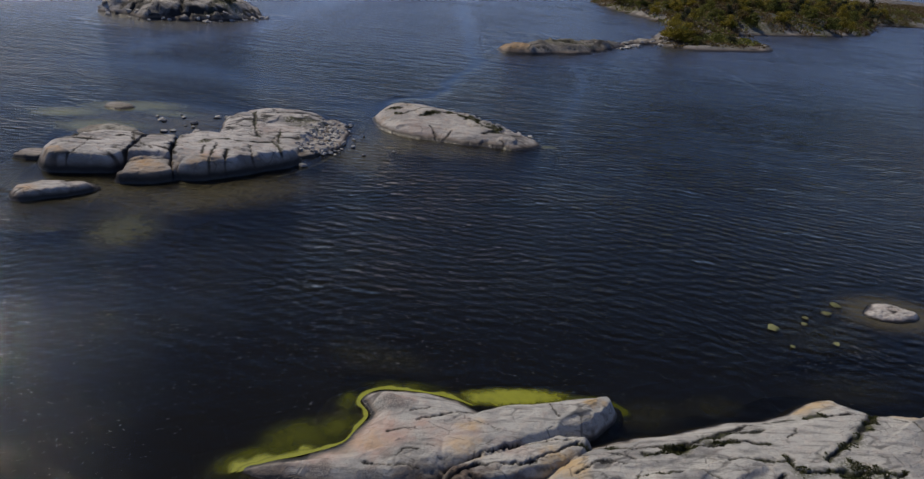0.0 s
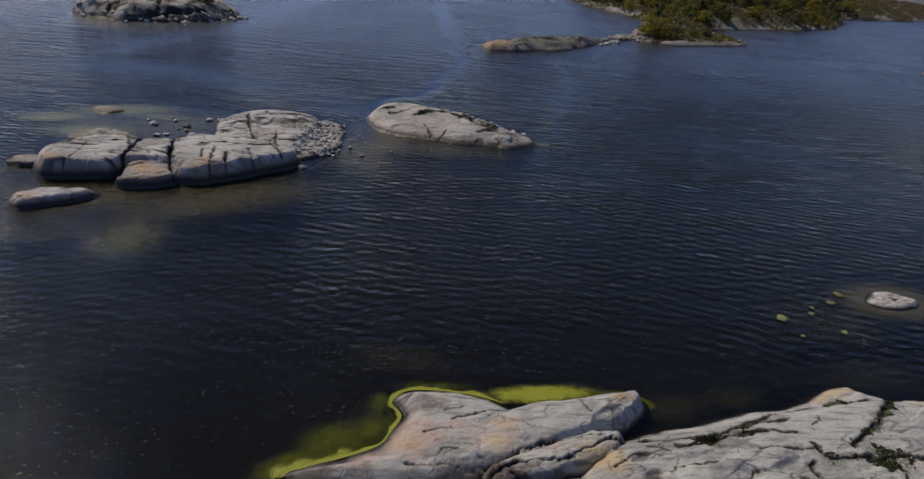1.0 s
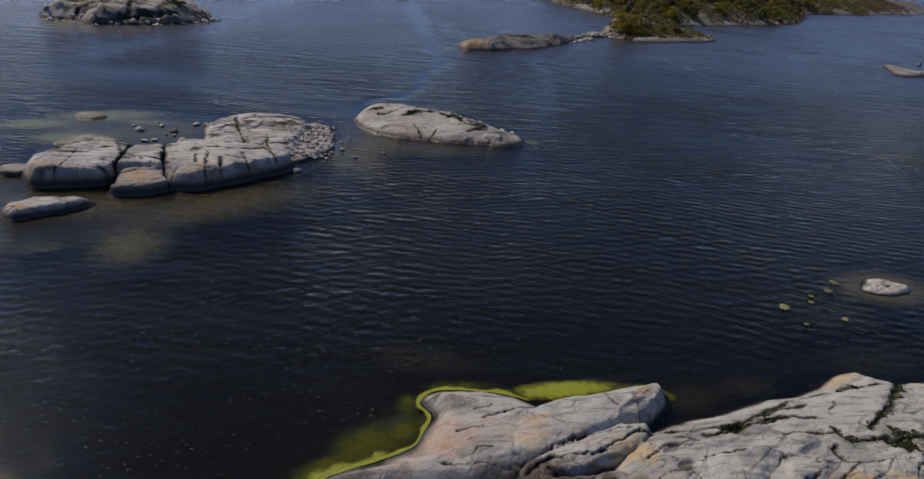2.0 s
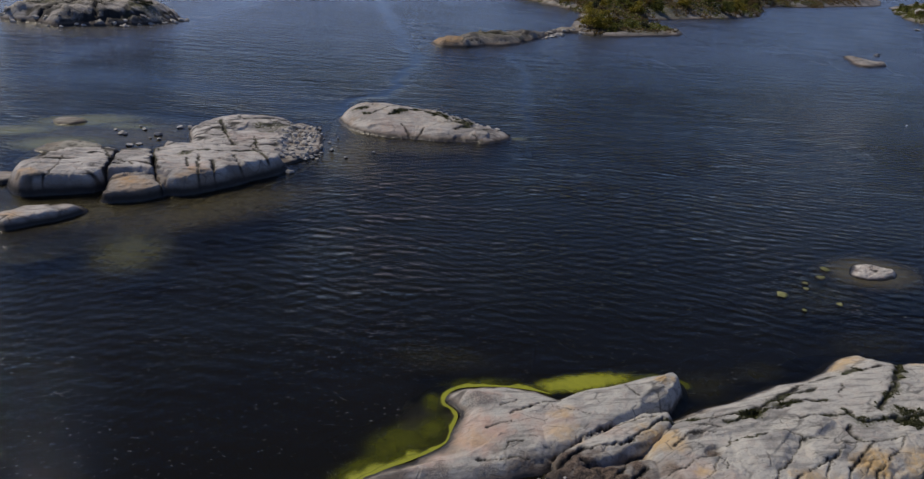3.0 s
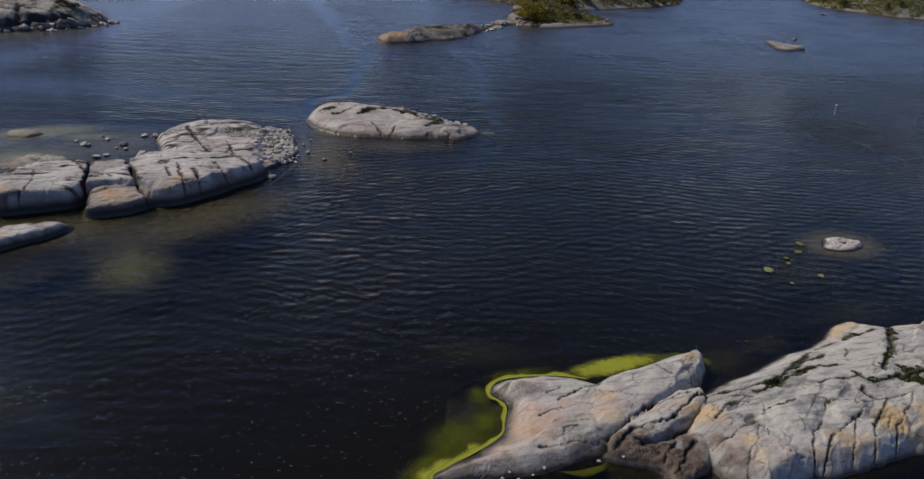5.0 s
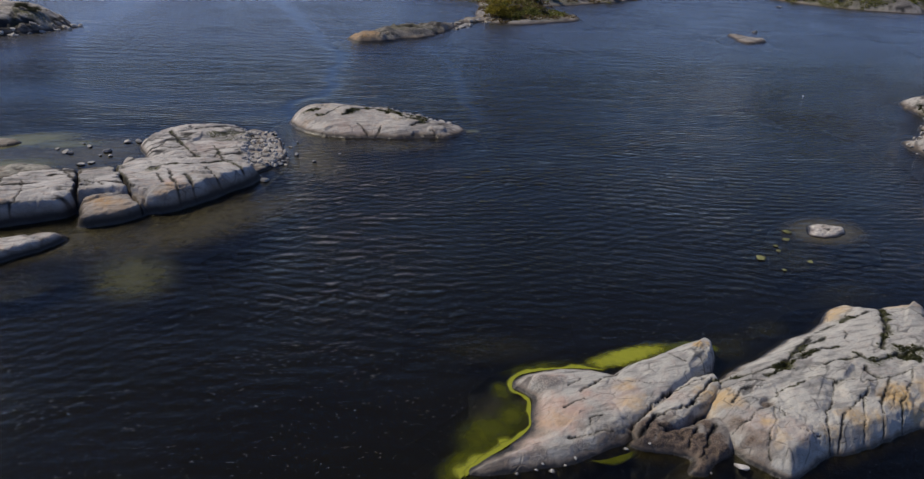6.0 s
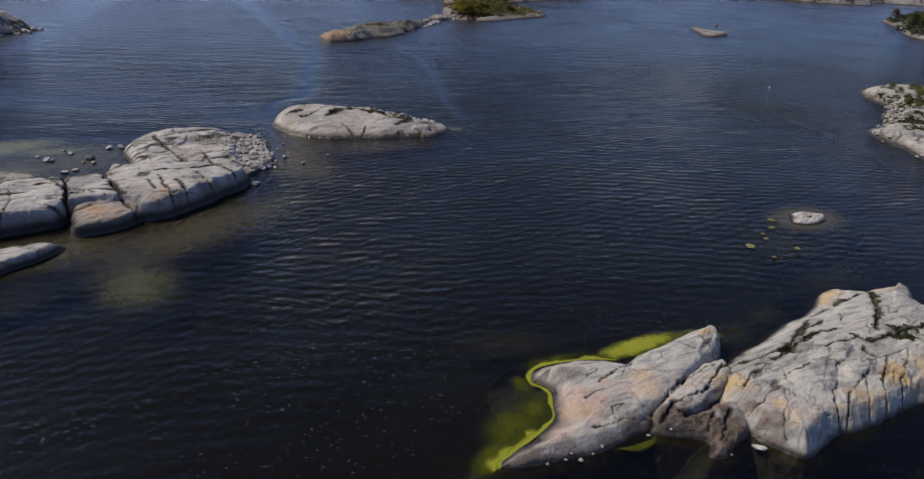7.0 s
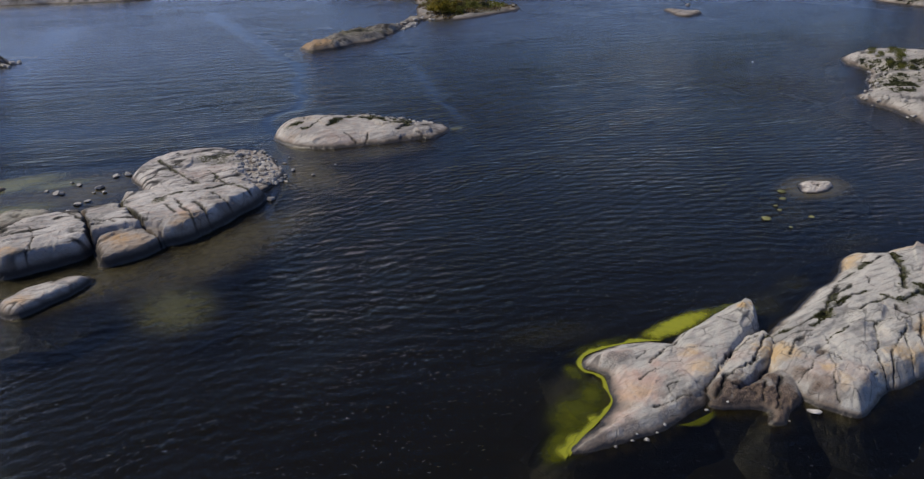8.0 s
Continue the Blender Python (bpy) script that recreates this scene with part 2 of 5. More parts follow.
def plain(name, colour, roughness=0.6):
    n = Nodes(name)
    fine = n.noise(12.0, 4)
    col = n.mix(n.ramp(fine, 0.35, 0.7), colour, tuple(c * 0.7 for c in colour))
    return n.finish(n.make("BsdfPrincipled", Base_Color=col, Roughness=roughness))


ROCK_PINK = rock_material("granite_grey_pink", (0.47, 0.46, 0.415), (0.31, 0.305, 0.285), (0.42, 0.30, 0.235), rust=(0.50, 0.35, 0.165), tide_shade=(0.30, 0.10), threads=0.45, speckle=0.55, relief_depth=0.19, pinkness=0.22)
# band set high here: beyond real lichen it paints shade onto the front faces
ROCK_GREY = rock_material("granite_grey", (0.53, 0.51, 0.475), (0.32, 0.31, 0.295), (0.45, 0.36, 0.295), grain=1.4, tide_shade=(1.25, 0.52), threads=0.5, speckle=0.55, relief_depth=0.2)
ROCK_PALE = rock_material("granite_pale", (0.49, 0.465, 0.42), (0.32, 0.305, 0.285), (0.45, 0.35, 0.275), grain=1.5, tide_shade=(0.5, 0.2), threads=0.35, speckle=0.4, relief_depth=0.15)
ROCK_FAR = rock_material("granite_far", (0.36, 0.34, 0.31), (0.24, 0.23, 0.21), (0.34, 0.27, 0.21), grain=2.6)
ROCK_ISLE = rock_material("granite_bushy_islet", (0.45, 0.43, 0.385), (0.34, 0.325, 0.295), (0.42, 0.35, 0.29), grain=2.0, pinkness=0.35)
ROCK_LEFT = rock_material("granite_broken_islet", (0.50, 0.47, 0.42), (0.36, 0.34, 0.31), (0.42, 0.35, 0.29), grain=2.0, tide_shade=(0.9, 0.35))
ROCK_SKERRY = rock_material("granite_small_rock", (0.56, 0.53, 0.48), (0.38, 0.36, 0.33), (0.50, 0.38, 0.30), tide_shade=(0.16, 0.05))
ROCK_FLAT = rock_material("granite_awash", (0.34, 0.33, 0.28), (0.22, 0.215, 0.18), (0.30, 0.25, 0.19), tide_shade=(0.30, 0.10))
ROCK_SPIT = rock_material("granite_weathered_spit", (0.34, 0.315, 0.265), (0.17, 0.165, 0.14), (0.30, 0.23, 0.165), grain=1.7, tide_shade=(0.7, 0.25), speckle=0.9)
STONE = plain_rock("boulder_granite", (0.22, 0.21, 0.195), (0.56, 0.54, 0.50))
STONE_WEED = plain_rock("weedy_stone", (0.11, 0.115, 0.04), (0.25, 0.26, 0.10))
STONE_PALE = plain_rock("pale_stone", (0.36, 0.35, 0.33), (0.58, 0.56, 0.53))
LEAF_GREEN = leaf_material("leaves_olive", (0.085, 0.10, 0.018), (0.22, 0.22, 0.035))
LEAF_YELLOW = leaf_material("leaves_yellow_green", (0.19, 0.16, 0.016), (0.37, 0.30, 0.03))
LEAF_BROWN = leaf_material("leaves_brown", (0.10, 0.075, 0.03), (0.22, 0.155, 0.06))
LEAF_DARK = leaf_material("needles_dark", (0.025, 0.032, 0.012), (0.05, 0.06, 0.02))
MOSS = leaf_material("moss_tufts", (0.03, 0.038, 0.01), (0.085, 0.09, 0.022))
BARK = plain("bark_grey", (0.14, 0.11, 0.09), 0.85)
WATER = water_material()
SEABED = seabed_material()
ALGAE = algae_material("algae_floating", (0.16, 0.175, 0.004), (0.33, 0.345, 0.008), 0.45)
ALGAE_DEEP = algae_material("algae_submerged", (0.13, 0.16, 0.004), (0.42, 0.47, 0.012), 0.6)
SHOAL = algae_material("shoal_weed", (0.36, 0.37, 0.23), (0.60, 0.61, 0.40), 0.7)
SHOAL_PALE = algae_material("pale_weed", (0.46, 0.48, 0.30), (0.74, 0.76, 0.50), 0.6)
BOTTOM = algae_material("shallow_bottom", (0.22, 0.195, 0.15), (0.46, 0.41, 0.32), 0.6)
WHITE = plain("white_paint", (0.6, 0.6, 0.58), 0.6)


# ---- mesh helpers ----
def mesh_from(name, verts, faces, material, fields=None, smooth=True):
    me = bpy.data.meshes.new(name)
    verts, faces = np.asarray(verts, np.float32), np.asarray(faces, np.int32)
    k = faces.shape[1]
    me.vertices.add(len(verts)), me.loops.add(faces.size), me.polygons.add(len(faces))
    me.vertices.foreach_set("co", verts.ravel())
    me.loops.foreach_set("vertex_index", faces.ravel())
    me.polygons.foreach_set("loop_start", np.arange(0, faces.size, k, dtype=np.int32))
    me.polygons.foreach_set("use_smooth", np.full(len(faces), smooth))
    me.update(calc_edges=True)
    for key, values in (fields or {}).items():
        me.attributes.new(key, "FLOAT", "POINT").data.foreach_set("value", np.asarray(values, np.float32).ravel())
    me.materials.append(material)
    return me


def sheet(name, x, y, z, material, keep=None, fields=None, base=(0, 0, 0)):
    """A mesh over a grid of places; keep tells which grid points are wanted."""
    ny, nx = x.shape
    index = np.arange(nx * ny).reshape(ny, nx)
    quads = np.stack([index[:-1, :-1], index[:-1, 1:], index[1:, 1:], index[1:, :-1]], -1).reshape(-1, 4)
    if keep is not None:
        quads = quads[keep.ravel()[quads].any(1)]
    used = np.unique(quads)
    remap = np.full(nx * ny, -1)
    remap[used] = np.arange(len(used))
    co = np.stack([x.ravel() - base[0], y.ravel() - base[1], z.ravel() - base[2]], 1)[used]
    return mesh_from(name, co, remap[quads], material, {k: v.ravel()[used] for k, v in (fields or {}).items()})


class Land:
    """Bedrock that rises from the sea: lobes with a steep and a gentle side, tilted joint blocks, fissures along the grain,
    cracks with moss, stains; knows its own height."""

    def __init__(self, name, step, lobes, seed, cracks=(), stains=(), block=2.5, rough=0.10, turn=0.4, material=None, label="", category="rock islet", depth=-2.2, slope=0.55, relief=1.0, steep=(0.0, 1.0, 0.45), power=0.66, open_cracks=1.0, fissures=1.0, bosses=()):
        outlines = [rounded(l[0]) for l in lobes]
        every = np.concatenate(outlines)
        margin = abs(depth) / slope * 0.8
        self.x0, self.y0 = every.min(0) - margin
        x1, y1 = every.max(0) + margin
        self.step = step
        x, y = np.meshgrid(np.arange(self.x0, x1, step), np.arange(self.y0, y1, step))
        ca, sa = math.cos(turn), math.sin(turn)
        u, v = x * ca + y * sa, -x * sa + y * ca                       # along and across the grain of the rock
        wob = block * 0.22
        xs = x + wob * (0.45 * fbm(x / block * 1.3, y / block * 1.3, seed + 40, 4))
        ys = y + wob * (0.45 * fbm(x / block * 1.3, y / block * 1.3, seed + 50, 4))
        gap, number, bx, by = joints(u / block / 1.9 + 0.25 * fbm(x / block, y / block, seed + 3, 2), v / block + 0.25 * fbm(x / block, y / block, seed + 4, 2), seed)
        gap2, number2, cx, cy = joints(u / block * 1.3, v / block * 2.6, seed + 7)
        z = np.full_like(x, depth)
        lichen_shade, tidal = np.zeros_like(x), np.ones_like(x)
        for outline, (pts, high, width, *extra) in zip(outlines, lobes):
            tilt = extra[0] if extra else (0.0, 0.0)
            d = away(xs, ys, outline, True)
            d = d + np.clip(d + 0.3, 0, 1) * block * 0.10 * min(fissures, 0.3) * (number2 - 0.5)
            gy, gx = np.gradient(away(x, y, outline, True), step)
            facing = -(gx * steep[0] + gy * steep[1])
            w = width * (1 + steep[2] * np.clip(facing, -1, 1))
            t = np.clip(d / w, 0, 1)
            mid = outline.mean(0)
            h = high + tilt[0] * (x - mid[0]) + tilt[1] * (y - mid[1])
            face = np.clip(t / 0.34, 0, 1)
            up = np.maximum(h, 0.15) * (power * (face - 0.28 * face * face) / 0.72 + (1 - power) * (1 - (1 - t) ** 2))
            down = np.maximum(d * slope, depth) + 0.12 * np.exp(d) - 0.12
            zz = np.where(d > 0, up, down)
            if len(extra) > 1:
                lichen_shade = np.where((zz > z) & (d > 0), extra[1] * np.clip(d / (0.1 * width) - 0.3, 0, 1), lichen_shade)
            if len(extra) > 2:
                tidal = np.where(zz > z, extra[2], tidal)
            z = np.maximum(z, zz)
        above = np.clip(z / 0.5, 0, 1)
        worn = np.ones_like(x)
        for px, py, r, kind, amount in stains:
            if kind in ("smooth", "broken"):
                spot = np.clip(1.6 - 1.4 * np.hypot(x - px, y - py) / r, 0, 1)
                worn = worn * (1 - amount * spot) if kind == "smooth" else worn * (1 + amount * spot)
        above = above * worn
        # rounded bosses that stand up from the slab, and hollows
        for px, py, rx, ry, angle, rise in bosses:
            cb, sb = math.cos(angle), math.sin(angle)
            p = ((x - px) * cb + (y - py) * sb) / rx
            q = (-(x - px) * sb + (y - py) * cb) / ry
            r = np.sqrt(p * p + q * q) + 0.30 * fbm(x / rx * 1.4, y / rx * 1.4, seed + 70, 3)
            b = np.clip((1.12 - r) / 0.45, 0, 1)
            z += np.clip(above, 0, 1) * rise * b * b * (3 - 2 * b)
        strength = np.clip(0.45 + 1.8 * fbm(x / block / 3, y / block / 3, seed + 60, 2), 0, 1)
        lean = relief * block * 0.075
        z += above * lean * ((number - 0.5) * bx * 2.2 + (((number * 7.3) % 1) - 0.5) * by * 1.6 + 0.5 * (((number * 13.7) % 1) - 0.5))
        z += above * lean * 0.35 * ((number2 - 0.5) * cx * 2 + (((number2 * 5.1) % 1) - 0.5) * cy * 2 + 0.4 * (((number2 * 11.9) % 1) - 0.5))
        gap3, number3, ex, ey = joints(u / block * 3.1 + 0.3 * number2, v / block * 5.5, seed + 9)
        z += above * lean * 0.17 * ((number3 - 0.5) * ex * 3 + (((number3 * 5.7) % 1) - 0.5) * ey * 3 + 0.5 * (((number3 * 9.1) % 1) - 0.5))
        z -= above * relief * 0.10 * fissures * strength * np.exp(-gap / 0.03)
        layer = v / block * 2.2 + 1.3 * fbm(x / block / 2, y / block / 2, seed + 13, 3)
        z += above * relief * 0.05 * ((layer % 1) - 0.5) * np.clip((1 - layer % 1) * 8, 0, 1)
        z += (0.35 + 0.65 * above) * rough * (1.6 * fbm(x / block / 1.5, y / block / 1.5, seed + 11, 6, 0.55) + 0.8 * np.abs(fbm(u / block * 1.4, v / block * 4, seed + 12, 4)))
        # short fissures along the grain
        warp = 0.22 * fbm(x / block, y / block, seed + 80, 3)
        line1 = np.abs(fbm(u / block * 0.34 + warp, v / block * 1.5 + warp, seed + 81, 3, 0.35))
        line2 = np.abs(fbm(u / block * 0.8 - warp, v / block * 3.0, seed + 84, 3, 0.35))
        where = np.clip(5.0 * (value_noise(x / block / 1.1, y / block / 1.1, seed + 86) + 0.02), 0, 1)
        fissure = np.maximum(np.exp(-(line1 / (0.035 * open_cracks)) ** 4), 0.85 * np.exp(-(line2 / (0.04 * open_cracks)) ** 4)) * where
        fissure = fissure * fissures
        z -= above * 0.10 * relief * fissure
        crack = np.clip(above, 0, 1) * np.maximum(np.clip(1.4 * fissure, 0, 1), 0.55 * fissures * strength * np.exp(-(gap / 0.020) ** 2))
        moss = np.zeros_like(x)
        for line, width, deep, green in cracks:
            path = rounded(line, False, 6)
            sway = 0.14 + 0.34 * width ** 0.5
            d = away(x + sway * fbm(x * 1.4, y * 1.4, seed + 21, 5, 0.62), y + sway * fbm(x * 1.4, y * 1.4, seed + 22, 5, 0.62), path)
            wide = 1.45 * open_cracks ** 0.7 * width * np.clip(0.85 + 1.6 * value_noise(x / 1.1, y / 1.1, seed + 24), 0.45, 1.6)
            z -= np.clip(z, 0, deep) * np.exp(-np.abs(d / (0.5 * wide / open_cracks ** 0.6)) ** 1.6)
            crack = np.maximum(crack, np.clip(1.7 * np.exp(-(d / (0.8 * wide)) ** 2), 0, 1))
            if green:
                patchy = np.clip(0.55 + 2.2 * value_noise(x / 0.9, y / 0.9, seed + 25), 0, 1)
                moss = np.maximum(moss, green * patchy * np.exp(-(d / (1.7 * wide)) ** 2))
        rust, blush, brown = np.zeros_like(x), np.zeros_like(x), np.zeros_like(x)
        for px, py, r, kind, amount in stains:
            d = np.hypot((x - px) * (1 + 0.5 * fbm(x, y, seed + 31, 2)), (y - py) * 1.3) / r + 0.9 * fbm(x / r * 1.2, y / r * 1.2, seed + 30, 4)
            spot = amount * np.clip(1.5 - 1.3 * d, 0, 1)
            if kind == "rust":
                rust = np.maximum(rust, spot)
            elif kind == "moss":
                moss = np.maximum(moss, spot)
            elif kind == "blush":
                blush = np.maximum(blush, spot)
            elif kind == "brown":
                brown = np.maximum(brown, spot)
            elif kind == "lichen_shade":
                lichen_shade = np.maximum(lichen_shade, spot)
        self.z = z
        self.moss = moss
        base = (float(every[:, 0].mean()), float(every[:, 1].mean()), 0.0)
        keep = z > depth + 0.05
        self.ob = new(name, sheet(name, x, y, z, material, keep, {"crack": crack, "moss": moss, "rust": rust, "lichen_shade": lichen_shade, "blush": blush, "brown": brown, "tidal": tidal}, base))
        self.ob.location = base
        tagged(self.ob, label, category)

    def height(self, x, y):
        i = min(max((x - self.x0) / self.step, 0), self.z.shape[1] - 1.001)
        j = min(max((y - self.y0) / self.step, 0), self.z.shape[0] - 1.001)
        a, b = int(i), int(j)
        fx, fy = i - a, j - b
        zz = self.z
        return float((zz[b, a] * (1 - fx) + zz[b, a + 1] * fx) * (1 - fy) + (zz[b + 1, a] * (1 - fx) + zz[b + 1, a + 1] * fx) * fy)


def part(name, mesh, parent, label=""):
    ob = new(name, mesh)
    ob.parent = parent
    if label:
        ob["label"] = label
    return ob


# ---- sea ----
def spread(low, high, fine, far_low, far_high, growth):
    mid = list(np.arange(low, high, fine))
    left, s = [], fine
    while (left[-1] if left else low) > far_low:
        s *= growth
        left.append((left[-1] if left else low) - s)
    right, s = [], fine
    while (right[-1] if right else mid[-1]) < far_high:
        s *= growth
        right.append((right[-1] if right else mid[-1]) + s)
    return np.array(left[::-1] + mid + right)


SLICKS = [
    ([(1.8, 330), (3, 260), (4.0, 215), (4.8, 179), (-0.2, 155), (-8.3, 134), (-15, 117.5)], 1.5, 0.9),
    ([(-14, 119), (-14.5, 103), (-16.5, 93), (-19.6, 85.7), (-22.3, 79.5)], 0.6, 0.7),
    ([(-53, 300), (-60, 221), (-68, 177), (-73, 155)], 5.0, 0.7),
    ([(17.3, 112), (23.5, 136), (29.6, 163), (34, 200)], 1.1, 0.6),
    ([(-13, 112), (-20, 125), (-40, 135), (-70, 140)], 8.0, 0.45),
]


def build_sea():
    gx = spread(-75, 75, 0.5, -4200, 4200, 1.07)
    gy = spread(12, 165, 0.5, -3000, 4600, 1.07)
    x, y = np.meshgrid(gx, gy)
    calm = np.zeros_like(x)
    for line, width, amount in SLICKS:
        path = rounded(line, False, 5)
        d = away(x + 5 * fbm(x / 14, y / 14, 3, 3), y, path) / (width * (0.7 + 0.004 * y))
        calm = np.maximum(calm, amount * np.exp(-d ** 2))
    film = calm.copy()
    for line, reach in LEE:
        d = np.minimum(away(x, y, rounded(line), True), 0)
        calm = np.maximum(calm, 0.68 * np.exp(d / reach))
    dense = np.clip((88 - np.abs(x)) / 20, 0, 1) * np.clip((y - 5) / 10, 0, 1) * np.clip((185 - y) / 25, 0, 1)
    z = np.zeros_like(x)
    rng = np.random.default_rng(5)
    for k in range(10):
        wave, turn = 1.7 * 1.22 ** k, radians(rng.normal(96, 20))
        phase = rng.uniform(0, 6.28) + 2.5 * fbm(x / 12, y / 12, 70 + k, 2)
        z += 0.0042 * wave ** 0.7 * np.sin(2 * math.pi / wave * (x * math.cos(turn) + y * math.sin(turn)) + phase) * (0.6 + fbm(x / 18, y / 18, 90 + k, 2))
    ob = new("sea_water", sheet("sea_water", x, y, z * dense * (1 - calm), WATER, None, {"calm": calm, "film": film}))
    tagged(ob, "dark blue sea surface with small wind ripples and calm streaks", "sea", kind="structure")


# ---- outlines of the rocks ----
NEAR_FIN = [(-5.5, 38.4), (-4.3, 39.5), (-2.0, 39.6), (0.4, 39.2), (2.2, 38.3), (3.4, 37), (2.6, 34), (0.6, 31.6), (-1.0, 30.7), (-3.4, 30.4), (-5.2, 30.0), (-7.1, 30.3), (-8.9, 30.3), (-10.6, 30.6), (-11.5, 31.1), (-10.2, 31.9), (-8.4, 32.6), (-6.2, 33.8), (-5.5, 35.2), (-4.8, 36.8)]
NEAR_TIP = [(0.2, 36.4), (3.7, 38.4), (6.4, 39.0), (8.6, 39.6), (10.9, 40.1), (12.3, 39.7), (12.2, 38.2), (10.2, 36.2), (7.9, 35.1), (5.2, 33.8), (3.0, 32.4), (1.2, 32.0), (-0.5, 33.0)]
NEAR_SLAB = [(0.4, 32.0), (3.0, 33.5), (5.6, 34.9), (8.0, 35.8), (9.8, 35.3), (9.0, 33.2), (5.6, 31.6), (2.6, 30.4), (0.6, 30.4)]
NEAR_MAIN = [(9.2, 34.9), (12.7, 36.4), (15.3, 37.1), (18.0, 38.1), (20.5, 38.9), (23.0, 39.3), (25.0, 40.3), (26.6, 41.3), (28.8, 42.3), (30.5, 41.6), (31.8, 41.0), (35.0, 41.1), (36.4, 40.0), (36.0, 38.3), (35.0, 36.6), (37.0, 34.0), (37.5, 30.5), (33.0, 28.0), (27.0, 27.2), (21.3, 26.8), (16.6, 26.3), (13.6, 26.1), (11.6, 26.2), (9.8, 25.7), (7.8, 25.1), (6.7, 26.5), (5.9, 28.4), (5.8, 30.6), (6.6, 32.6), (7.8, 34.2)]
NEAR_FOOT = [(-0.4, 30.6), (1.4, 29.4), (2.6, 28.5), (2.0, 27.4), (2.9, 27.1), (4.0, 27.7), (5.8, 28.2), (7.2, 30.0), (6.4, 31.6), (3.5, 31.2), (1.0, 31.4)]
A_FRONT = [(-39.0, 75.6), (-38.5, 74.2), (-35.5, 74.3), (-32.7, 76.4), (-32.4, 79.4), (-35.0, 81.4), (-39.2, 81.0)]
A_BODY = [(-50.2, 80.0), (-49.0, 77.0), (-47.3, 75.4), (-45.0, 75.7), (-42.1, 76.6), (-40.0, 77.6), (-38.6, 78.8), (-35.5, 79.2), (-33.6, 78.0), (-32.9, 76.7), (-30.0, 77.0), (-26.6, 79.4), (-24.0, 82.2), (-21.9, 83.7), (-19.8, 86.6), (-20.6, 89.0), (-24.0, 91.8), (-28.0, 92.8), (-33.0, 93.4), (-36.8, 93.0), (-37.4, 90.4), (-39.8, 90.0), (-43.5, 90.5), (-47.0, 89.2), (-49.6, 85.0)]
A_MID = [(-32.9, 76.7), (-30.0, 77.0), (-26.6, 79.4), (-24.0, 82.2), (-21.9, 83.7), (-19.8, 86.6), (-20.6, 89.0), (-24.0, 91.8), (-28.0, 92.8), (-33.0, 93.4), (-36.8, 93.0), (-37.2, 90.4), (-35.2, 86.6), (-33.4, 80.0)]
A_HUMP = [(-33.2, 92.0), (-34.4, 98.0), (-35.2, 103.5), (-33.0, 108.6), (-28.0, 111.6), (-22.5, 111.0), (-19.8, 106.0), (-20.2, 98.0), (-20.6, 91.0), (-22.0, 88.0), (-27.0, 90.0)]
A_SPIT = [(-21.0, 88.5), (-17.6, 92.0), (-16.0, 97.0), (-16.8, 106.0), (-20.0, 109.5), (-22.0, 104.0), (-21.8, 95.0)]
A_STUB = [(-53.2, 79.3), (-50.0, 79.6), (-49.6, 82.0), (-52.4, 82.0)]
A_FLAT = [(-52.0, 91.5), (-46.0, 91.5), (-44.4, 94.0), (-48.0, 96.0), (-51.5, 95.0)]
A_REEF = [(-55.0, 105.5), (-52.5, 104.6), (-50.6, 106.4), (-52.2, 108.0), (-54.6, 107.6)]
LONG_ROCK = [(-46.6, 67.4), (-47.0, 69.4), (-45.2, 71.4), (-42.8, 72.6), (-40.6, 72.8), (-39.3, 71.6), (-40.0, 70.0), (-42.4, 68.2), (-45.0, 66.6)]
B_BODY = [(-13.9, 113.6), (-12.8, 109.6), (-10.4, 105.8), (-7.0, 103.8), (-3.4, 103.3), (-1.8, 103.0), (1.5, 102.3), (4.2, 102.4), (7.6, 102.2), (10.4, 102.6), (13.2, 104.8), (13.0, 107.4), (10.6, 110.4), (7.0, 114.0), (2.0, 117.2), (-5.0, 118.6), (-11.6, 117.6)]
B_LEFT = [(-13.8, 114.0), (-12.8, 109.6), (-10.4, 105.6), (-7.0, 103.6), (-3.4, 103.2), (-1.6, 104.0), (2.6, 108.0), (3.0, 115.5), (-1.5, 117.5), (-6.5, 118.5), (-12.0, 117.5)]
B_RIGHT = [(-5.0, 110.0), (-3.0, 105.6), (-1.4, 102.4), (1.5, 102.2), (4.2, 102.3), (6.4, 104.2), (9.0, 107.0), (10.0, 110.0), (7.0, 114.0), (2.0, 117.0), (-3.6, 117.5)]
B_TAIL = [(4.6, 106.0), (6.0, 103.6), (7.9, 101.9), (10.2, 102.2), (13.6, 104.8), (14.0, 107.0), (11.5, 110.5), (8.0, 111.0), (6.0, 109.0)]
SKERRY = [(40.6, 57.2), (42.2, 56.2), (44.9, 56.6), (46.3, 58.0), (44.9, 59.4), (42.6, 59.6)]
LEE = [(NEAR_FIN, 9.0), (NEAR_MAIN, 13.0), (B_LEFT, 2.0), (B_RIGHT, 2.0), (A_MID, 2.5), ([(-50, 78), (-40, 76), (-34, 92), (-20, 92), (-17, 108), (-34, 112), (-55, 108)], 3.0), (SKERRY, 7.0)]

build_sea()


